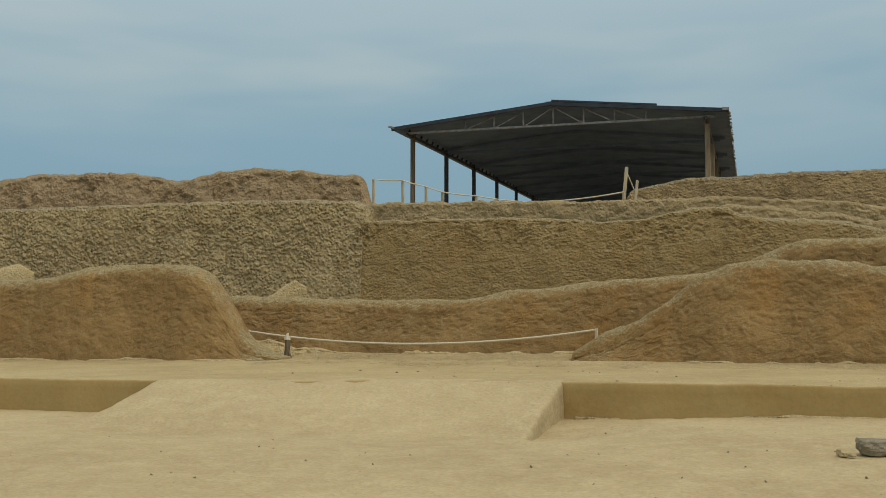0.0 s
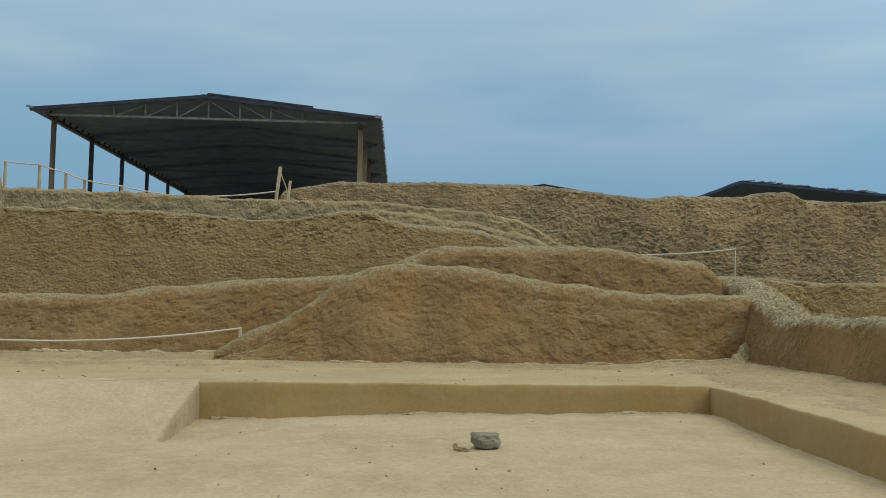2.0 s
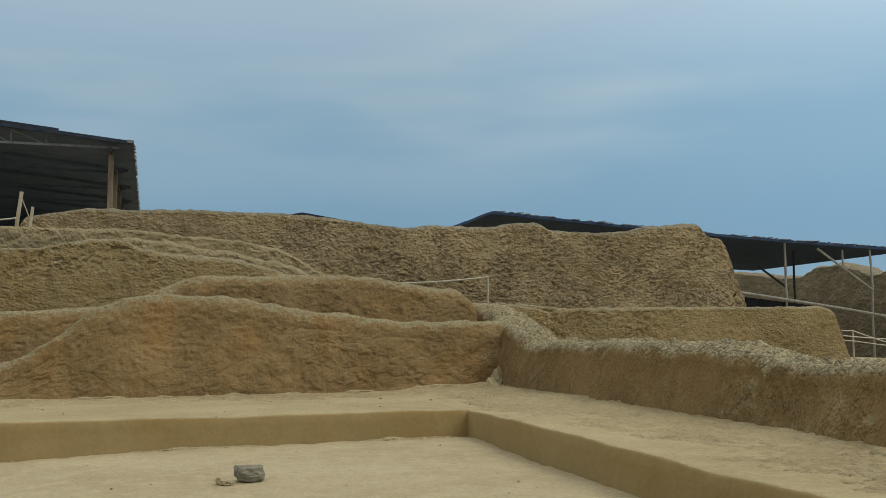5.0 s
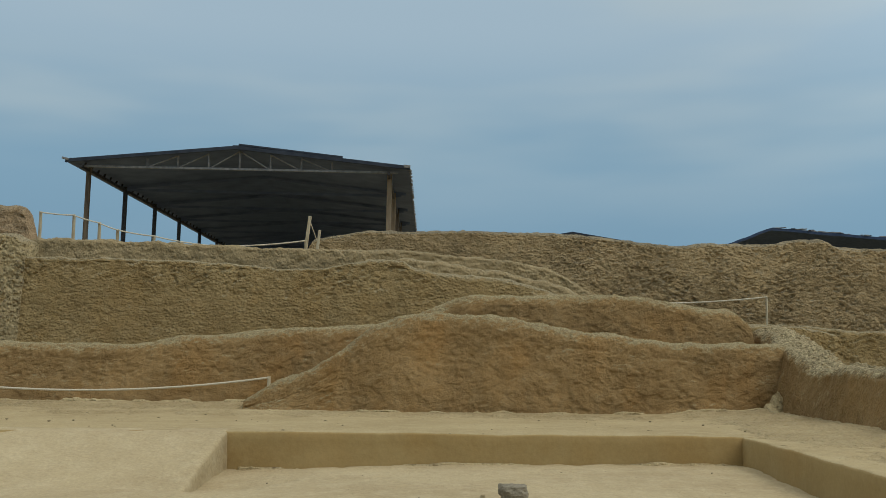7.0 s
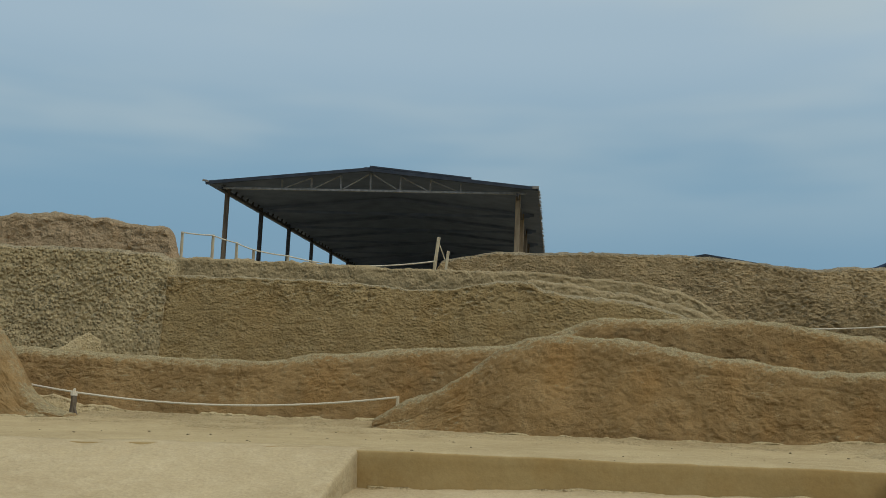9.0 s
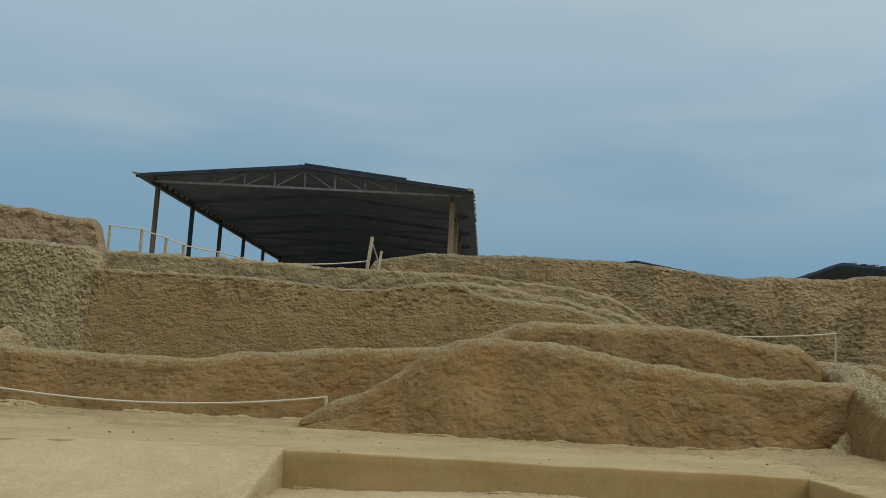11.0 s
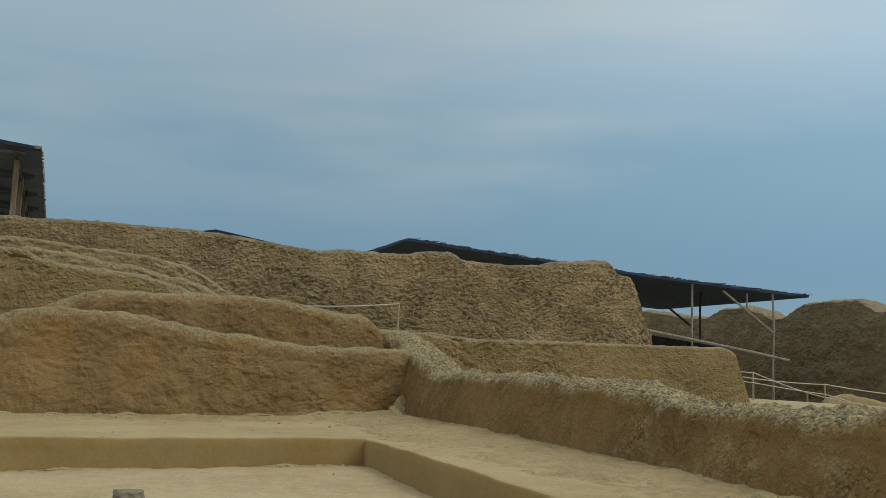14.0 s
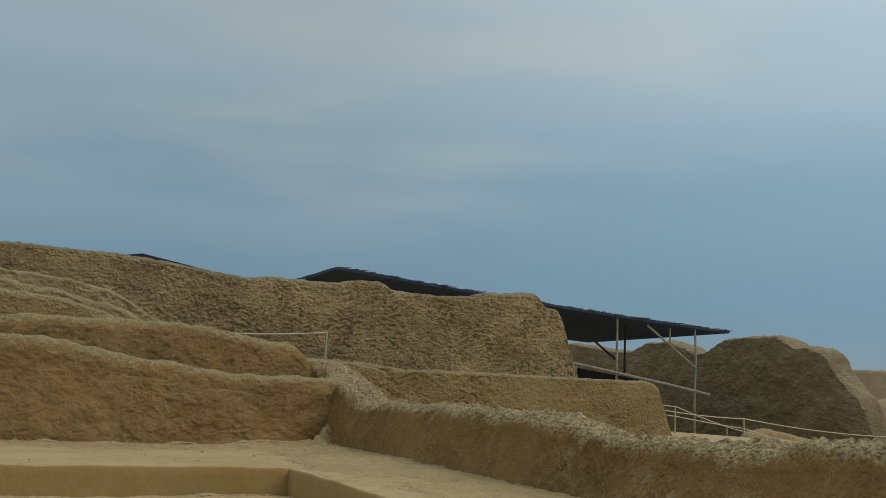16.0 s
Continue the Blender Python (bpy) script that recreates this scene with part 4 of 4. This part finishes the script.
# ---- roof shelters ----
def truss_shelter():
    """Open shelter: low gabled dark roof on steel posts, with a light truss in its gable."""
    xl, xr, y0, y1, eave, ridge = -15.75, -1.9, 39.4, 71.0, 9.32, 10.0
    xm, th = (xl + xr) / 2, 0.10
    s = thing("roof_shelter", (xm, y0, 4.9), "large dark gabled metal roof shelter on steel posts", "shelter")

    def slope(name, xa, za, xb, zb):
        bm = bmesh.new()
        n = 40
        rows = []
        for i in range(n + 1):
            k = i / n
            dz = 0.03 * (i % 2)
            x, z = xa + (xb - xa) * k, za + (zb - za) * k
            rows.append([bm.verts.new((x, y, z + d + (dz if d else 0))) for y in (y0, y1) for d in (0, th)])
        for p, q in zip(rows, rows[1:]):
            for a, b in ((0, 2), (2, 3), (3, 1), (1, 0)):
                bm.faces.new((p[a], p[b], q[b], q[a]))
        bm.faces.new(rows[0][:2] + rows[0][:1:-1])
        bm.faces.new(rows[-1][:2] + rows[-1][:1:-1])
        part(name, bm, UNDERSIDE, s, "dark corrugated roof sheet")

    slope("roof_slope", xl, eave, xm, ridge)
    slope("roof_slope", xm, ridge, xr, eave)
    part("ridge_cap", bar((xm, y0 - 0.05, ridge + th), (xm, y1, ridge + th), 0.5, 0.06), SHEET, s)
    for a, b in (((xl, eave), (xm, ridge)), ((xm, ridge), (xr, eave))):
        part("fascia", bar((a[0], y0 - 0.06, a[1] + 0.02), (b[0], y0 - 0.06, b[1] + 0.04), 0.1, 0.15), SHEET, s)
    low = eave - 0.12
    yy = y0 + 0.3
    part("bottom_chord", bar((xl + 0.5, yy, low), (xr - 0.5, yy, low + 0.02), 0.09), STEEL, s, "grey steel truss chord")
    for i in range(-3, 4):
        x = xm + i * 1.25
        zt = ridge - abs(x - xm) / (xm - xl) * (ridge - eave) - 0.05
        part("web_post", bar((x, yy, low), (x, yy, zt), 0.07), STEEL, s)
        if i:
            x2 = xm + (i - math.copysign(1, i)) * 1.25
            zt2 = ridge - abs(x2 - xm) / (xm - xl) * (ridge - eave) - 0.05
            part("web_brace", bar((x, yy, low), (x2, yy, zt2), 0.05), STEEL, s)
    for i in range(6):
        y = 40.4 + 5.0 * i
        part("post", bar((xl + 0.6, y, 4.8), (xl + 0.6, y, eave), 0.17), BROWN_POST if i == 0 else DARK_POST, s, "dark square steel post")
        part("post", bar((xr - 0.85, y, 4.8), (xr - 0.85, y, eave), 0.2), TAN_POST if i < 2 else BROWN_POST, s, "weathered tan post")
    part("eave_beam", bar((xl + 0.6, y0, eave - 0.17), (xl + 0.6, y1, eave - 0.17), 0.1, 0.13), DARK_POST, s)
    for i in range(38):
        y = y0 + 0.4 + 0.82 * i
        part("eave_strut", bar((xl + 0.6, y, eave - 0.14), (xl + 0.6, y + 0.2, eave + 0.06), 0.07), DARK_POST, s)
    part("eave_beam", bar((xr - 0.85, y0, eave - 0.2), (xr - 0.85, y1, eave - 0.2), 0.1, 0.14), DARK_POST, s)
    rnd = random.Random(5)
    for i in range(60):      # ragged sheet ends along the eave
        y = y0 + 0.1 + 0.52 * i
        part("sheet_end", bar((xr - 0.02, y, eave + 0.02), (xr + rnd.uniform(0.02, 0.07), y + rnd.uniform(-0.05, 0.05), eave - rnd.uniform(0.0, 0.1)), 0.16, 0.05), LATH, s, "greyed sheet end")
    for i in range(1, 6):      # trusses of the bays behind
        y = 40.4 + 5.0 * i
        part("tie_beam", bar((xl + 0.5, y, low), (xr - 0.5, y, low), 0.09, 0.12), UNDERSIDE, s, "dark steel tie beam")
        part("rafter", bar((xl + 0.3, y, eave - 0.04), (xm, y, ridge - 0.08), 0.1, 0.14), UNDERSIDE, s, "dark steel rafter")
        part("rafter", bar((xm, y, ridge - 0.08), (xr - 0.3, y, eave - 0.04), 0.1, 0.14), UNDERSIDE, s, "dark steel rafter")
    part("corner_flashing", bar((xr - 0.25, y0 - 0.13, eave + 0.1), (xr + 0.02, y0 - 0.13, eave + 0.08), 0.05, 0.12), LATH, s, "pale bent corner flashing")
    part("corner_flashing", bar((xl - 0.12, y0 - 0.13, eave + 0.13), (xl + 0.15, y0 - 0.13, eave + 0.06), 0.05, 0.09), LATH, s, "pale bent corner flashing")
    gable = bmesh.new()
    outline = [(xl, 4.6), (xr, 4.6), (xr, eave), (xm, ridge), (xl, eave)]
    rows = [[gable.verts.new((x, y, z)) for x, z in outline] for y in (y1 - 0.65, y1 - 0.6)]
    gable.faces.new(rows[0])
    gable.faces.new(rows[1][::-1])
    for i in range(5):
        gable.faces.new((rows[0][i], rows[0][(i + 1) % 5], rows[1][(i + 1) % 5], rows[1][i]))
    part("end_screen", gable, UNDERSIDE, s, "dark mesh end screen")
    part("top_sheet", bar((xm, y0 - 0.05, ridge + 0.15), (xm + 4.2, y0 - 0.05, ridge + 0.15 - 4.2 * (ridge - eave) / (xm - xl)), 0.1, 0.08), SHEET, s)
    settle(s)
    s.rotation_euler = (0, radians(0.6), radians(1.8))


truss_shelter()


def pole_shelter():
    """Low pitched roof of dark matting on bleached poles, with a sloping rail below."""
    y0, y1 = 45.0, 60.0
    xa, za, xb, zb, xc, zc = 12.1, 6.75, 14.3, 7.6, 37.6, 6.08
    s = thing("matting_shelter", (33.0, y0, 0.8), "low pitched dark matting roof on bleached wooden poles", "shelter")

    def sheet(name, p, q, sag):
        bm = bmesh.new()
        n = 30
        rows = []
        for i in range(n + 1):
            k = i / n
            x, z = p[0] + (q[0] - p[0]) * k, p[1] + (q[1] - p[1]) * k - sag * 4 * k * (1 - k)
            w = 0.05 * noise.noise((x * 1.7, 1.0, 0))
            rows.append([bm.verts.new((x, y, z + d + w)) for y in (y0, y1) for d in (0, 0.12)])
        for a, b in zip(rows, rows[1:]):
            for i, j in ((0, 2), (2, 3), (3, 1), (1, 0)):
                bm.faces.new((a[i], a[j], b[j], b[i]))
        bm.faces.new(rows[0][:2] + rows[0][:1:-1])
        bm.faces.new(rows[-1][:2] + rows[-1][:1:-1])
        part(name, bm, MATTING, s, "dark fibre matting roof")

    sheet("roof_slope", (xa, za), (xb, zb), 0)
    sheet("roof_slope", (xb, zb), (xc, zc), 0.12)
    random.seed(4)
    for i in range(150):
        k = random.random()
        x, z = xb + (xc - xb) * k, zb + (zc - zb) * k + 0.14 - 0.12 * 4 * k * (1 - k)
        l = random.uniform(0.15, 0.45)
        part("loose_reed", bar((x, y0 + random.uniform(-0.1, 0.3), z), (x + l, y0 + random.uniform(-0.1, 0.3), z - 0.055 * l + random.uniform(-0.02, 0.05)), 0.05, 0.045, 0.01), SHEET if random.random() < 0.3 else LATH, s)
    for i, (x, y, zt, zf) in enumerate(((35.36, 45.2, 6.15, 0.1), (30.21, 45.2, 6.45, 0.5), (32.5, 47.8, 6.3, 0.1), (23.5, 45.2, 6.85, 0.3))):
        part("pole", pole((x, y, zf), (x, y, zt), 0.065, 0.06, bow=0.06, seed=i), GREY_POLE if i in (0, 1) else DARK_POST, s, "bleached upright pole")
    part("brace", pole((32.1, 45.1, 6.15), (35.3, 45.1, 4.05), 0.06, seed=7), GREY_POLE, s)
    part("brace", pole((29.57, 46.60, 5.29), (31.94, 47.60, 4.20), 0.06, seed=8), DARK_POST, s)
    part("hanger", pole((33.6, 45.1, 6.1), (33.6, 45.1, 5.25), 0.05, seed=10), GREY_POLE, s)
    part("sloping_rail", pole((27.2, 44.9, 3.90), (36.15, 44.9, 2.60), 0.075, 0.065, steps=10, bow=0.06, seed=9), GREY_POLE, s, "sloping bleached pole rail")
    part("rail_post", pole((27.57, 44.95, 2.4), (27.57, 44.95, 3.84), 0.06, seed=12), GREY_POLE, s, "short bleached post")
    # thin black panel filling the dark band under the rail
    part("dark_panel", bar((27.7, 45.3, 3.1), (32.2, 45.3, 2.6), 0.05, 1.1), BLACK_PANEL, s, "dark panel below the rail")
    settle(s)


pole_shelter()


def far_roof():
    s = thing("far_shelter", (9.0, 60, 4.9), "thin dark roof edge showing behind the wall", "shelter")
    bm = bmesh.new()
    vs = [bm.verts.new((x, y, z + d)) for x, z in ((4.8, 8.9), (7.0, 9.3), (11.4, 8.58)) for y in (60, 68) for d in (0, 0.1)]
    for a in (0, 4):
        for i, j in ((0, 2), (2, 3), (3, 1), (1, 0)):
            bm.faces.new((vs[a + i], vs[a + j], vs[a + 4 + j], vs[a + 4 + i]))
    bm.faces.new((vs[0], vs[1], vs[3], vs[2]))
    bm.faces.new((vs[8], vs[9], vs[11], vs[10]))
    part("roof_slope", bm, SHEET, s)
    for x in (5.6, 11.4):
        part("post", bar((x, 61, 0.3), (x, 61, 8.5), 0.15), DARK_POST, s)
    settle(s)


far_roof()


# ---- rope barriers ----
def rope_barrier(name_label, posts, rope_z, sag, thick=0.026, lean=None, radius=0.045, group="rope barriers"):
    """Posts given as (x, y, foot, top), with one rope strung along them."""
    b = thing("rope_barrier", (posts[0][0], posts[0][1], posts[0][2]), name_label, "rope barrier", group)
    for i, (x, y, zf, zt) in enumerate(posts):
        part("post", pole((x, y, zf), (x + (lean or 0), y, zt), radius, radius * 0.85, seed=i), PALE_WOOD, b)
    part("rope", hanging_rope([(x + (lean or 0), y - radius - thick, zt - rope_z) for x, y, zf, zt in posts], thick, sag), ROPE, b, "pale slack rope")
    settle(b)
    return b


rope_barrier("pale rope on short posts across the wall gap", [(-13.34, 23.1, 0.36, 1.19), (-4.18, 23.1, 0.36, 1.19)], 0.03, 0.036)
rope_barrier("pale rope on wooden posts along the platform edge",
             [(-14.63, 34.6, 5.2, 6.67), (-13.44, 34.6, 5.1, 6.57), (-12.52, 34.6, 5.0, 6.3), (-11.87, 34.6, 5.0, 6.06), (-10.57, 34.6, 4.9, 5.85), (-8.4, 34.6, 4.9, 5.52), (-5.25, 34.85, 5.0, 5.76)], 0.03, 0.02, radius=0.062)
rope_barrier("pale rope on a thin post above the low terrace", [(4.6, 35.2, 2.5, 3.66), (7.6, 35.2, 2.5, 3.70), (11.0, 35.2, 2.5, 3.95)], 0.03, 0.012)
rope_barrier("pale double rope on posts in the yard", [(28.2, 40.2, 0.4, 2.04), (30.18, 40, 0.3, 1.87), (33.3, 40, 0.0, 0.98), (37.66, 40, -0.2, 0.33)], 0.04, 0.012)
yard_rope = bpy.data.objects["rope_barrier.003"]
second = part("rope", hanging_rope([(28.2, 40.1, 1.55), (30.2, 39.92, 1.36), (34.3, 39.92, 0.9), (37.66, 39.92, 0.22)], 0.026, 0.006), ROPE, yard_rope, "pale slack rope")
second.data.transform(Matrix.Translation(yard_rope.location).inverted())
rope_barrier("pale rope on posts in the yard", [(27.3, 37.4, 0.4, 1.70), (31.8, 37, 0.2, 1.44), (41.0, 37, -0.3, 0.84), (43.9, 37, -0.3, 0.56)], 0.04, 0.015)

forked = thing("forked_prop", (41.1, 36.95, -0.2), "pair of pale crossed sticks holding a rope", "post")
part("stick", pole((40.95, 36.95, -0.25), (41.3, 36.95, 0.9), 0.04, 0.035, seed=2), PALE_WOOD, forked)
part("stick", pole((41.1, 36.9, -0.25), (40.85, 36.9, 0.86), 0.035, 0.03, seed=3), PALE_WOOD, forked)
settle(forked)

stake = thing("leaning_stake", (-5.2, 34.9, 5.0), "pale leaning wooden stake with a prop", "stake")
part("stake_post", bar((-5.32, 34.9, 4.9), (-5.13, 34.9, 6.62), 0.11), PALE_WOOD, stake)
part("prop", bar((-5.12, 34.92, 6.4), (-4.88, 34.95, 5.78), 0.035), PALE_WOOD, stake)
part("short_peg", bar((-4.86, 34.95, 5.4), (-4.78, 34.95, 6.13), 0.09), PALE_WOOD, stake)
settle(stake)


# ---- loose stones ----
def rock(name, at, size, seed, material=STONE, label="", category="stone", group="", angular=0.25, taper=0.0):
    bm = bmesh.new()
    bmesh.ops.create_icosphere(bm, subdivisions=4, radius=1)
    for v in bm.verts:
        d = v.co.normalized()
        box = 1 / max(abs(d.x), abs(d.y), abs(d.z)) ** 0.55
        v.co = d * box * (0.85 + angular * noise.fractal(d * 1.3 + Vector((seed, seed * 2.1, 0)), 0.7, 2.0, 4))
        v.co.xy *= 1 - taper * min(1, max(0, (v.co.z + 0.9) / 1.8))
        v.co = Vector((v.co.x * size[0], v.co.y * size[1], v.co.z * size[2]))
    me = bpy.data.meshes.new(name)
    bm.to_mesh(me)
    bm.free()
    me.materials.append(material)
    ob = new(name, me)
    ob.matrix_world = pose(*at, 0, 0, seed * 40)
    return tagged(ob, label, category, group)


rock("stone_block", (0.87, 11.92, 0.085), (0.185, 0.15, 0.11), 0.12, label="squarish grey stone lying on the sandy floor", angular=0.16, taper=-0.16)
rock("stone_chip", (0.55, 11.70, 0.02), (0.05, 0.04, 0.03), 1.3, SAND, label="small pale stone chip beside the grey stone", group="stone chips")
rock("stone_chip", (0.50, 11.77, 0.03), (0.025, 0.03, 0.045), 2.3, SAND, label="small pale stone chip beside the grey stone", group="stone chips")
rock("stone_chip", (0.63, 11.68, 0.015), (0.06, 0.03, 0.018), 3.3, SAND, label="small pale stone chip beside the grey stone", group="stone chips")
rock("stone_chip", (-1.95, 8.12, land(-1.95, 8.12) + 0.012), (0.05, 0.035, 0.022), 4.5, STONE, "flat greyish stone chip lying alone on the sandy floor", "stone", "stone chips")
rock("earth_lump", (7.2, 22.2, 0.62), (0.36, 0.3, 0.38), 0.7, DIRT, "heap of fallen earth in the wall corner", "earth heap", angular=0.3, taper=0.8)

# dark post in the wall gap, bound with rope
gap_post = thing("tethered_post", (-12.15, 23.0, 0.42), "dark weathered wooden post bound with pale rope", "post")
part("post", pole((-12.15, 23.0, 0.36), (-12.15, 23.0, 0.98), 0.085, 0.065, bow=0.05, seed=3), BROWN_POST, gap_post)
part("prop", pole((-12.00, 22.95, 0.38), (-12.12, 22.97, 0.72), 0.035, 0.03, seed=5), BROWN_POST, gap_post)
part("binding", pole((-12.15, 23.0, 0.93), (-12.15, 23.0, 1.0), 0.085, 0.08, seed=4), ROPE, gap_post, "pale rope binding")
part("knot", pole((-12.15, 22.97, 1.0), (-12.12, 22.97, 1.10), 0.05, 0.025, seed=6), ROPE, gap_post, "pale rope knot")
settle(gap_post)


CHIP = earth("brown_chip", (0.30, 0.24, 0.145), (0.2, 0.16, 0.095), (0.42, 0.345, 0.22), grain=4.0)


def scatter_chips():
    """Small stones and crumbs of earth lying about the court."""
    rnd = random.Random(11)
    bm = bmesh.new()
    for _ in range(420):
        x, y = rnd.uniform(-12, 4.3), rnd.uniform(5.5, 14.7)
        if x < -3 and y > 12:
            continue
        r = 0.004 + 0.015 * rnd.random() ** 7
        m = Matrix.Translation((x, y, land(x, y) + r * 0.2)) @ pose(0, 0, 0, rnd.uniform(0, 60), rnd.uniform(0, 60), rnd.uniform(0, 360)) @ Matrix.Diagonal((r * 1.4, r, r * 0.6, 1))
        bmesh.ops.create_icosphere(bm, subdivisions=1, radius=1, matrix=m)
    for _ in range(120):
        x, y = rnd.uniform(-11, 7), rnd.uniform(15.3, 21.3)
        r = 0.008 + 0.02 * rnd.random() ** 4
        m = Matrix.Translation((x, y, bank(x, y) + 0.2 * r)) @ Matrix.Diagonal((r * 1.3, r, r * 0.6, 1))
        bmesh.ops.create_icosphere(bm, subdivisions=1, radius=1, matrix=m)
    me = bpy.data.meshes.new("stone_chips")
    bm.to_mesh(me)
    bm.free()
    me.materials.append(CHIP)
    tagged(new("scattered_chips", me), "scattered small stone chips on the sandy ground", "gravel", kind="stuff")


scatter_chips()
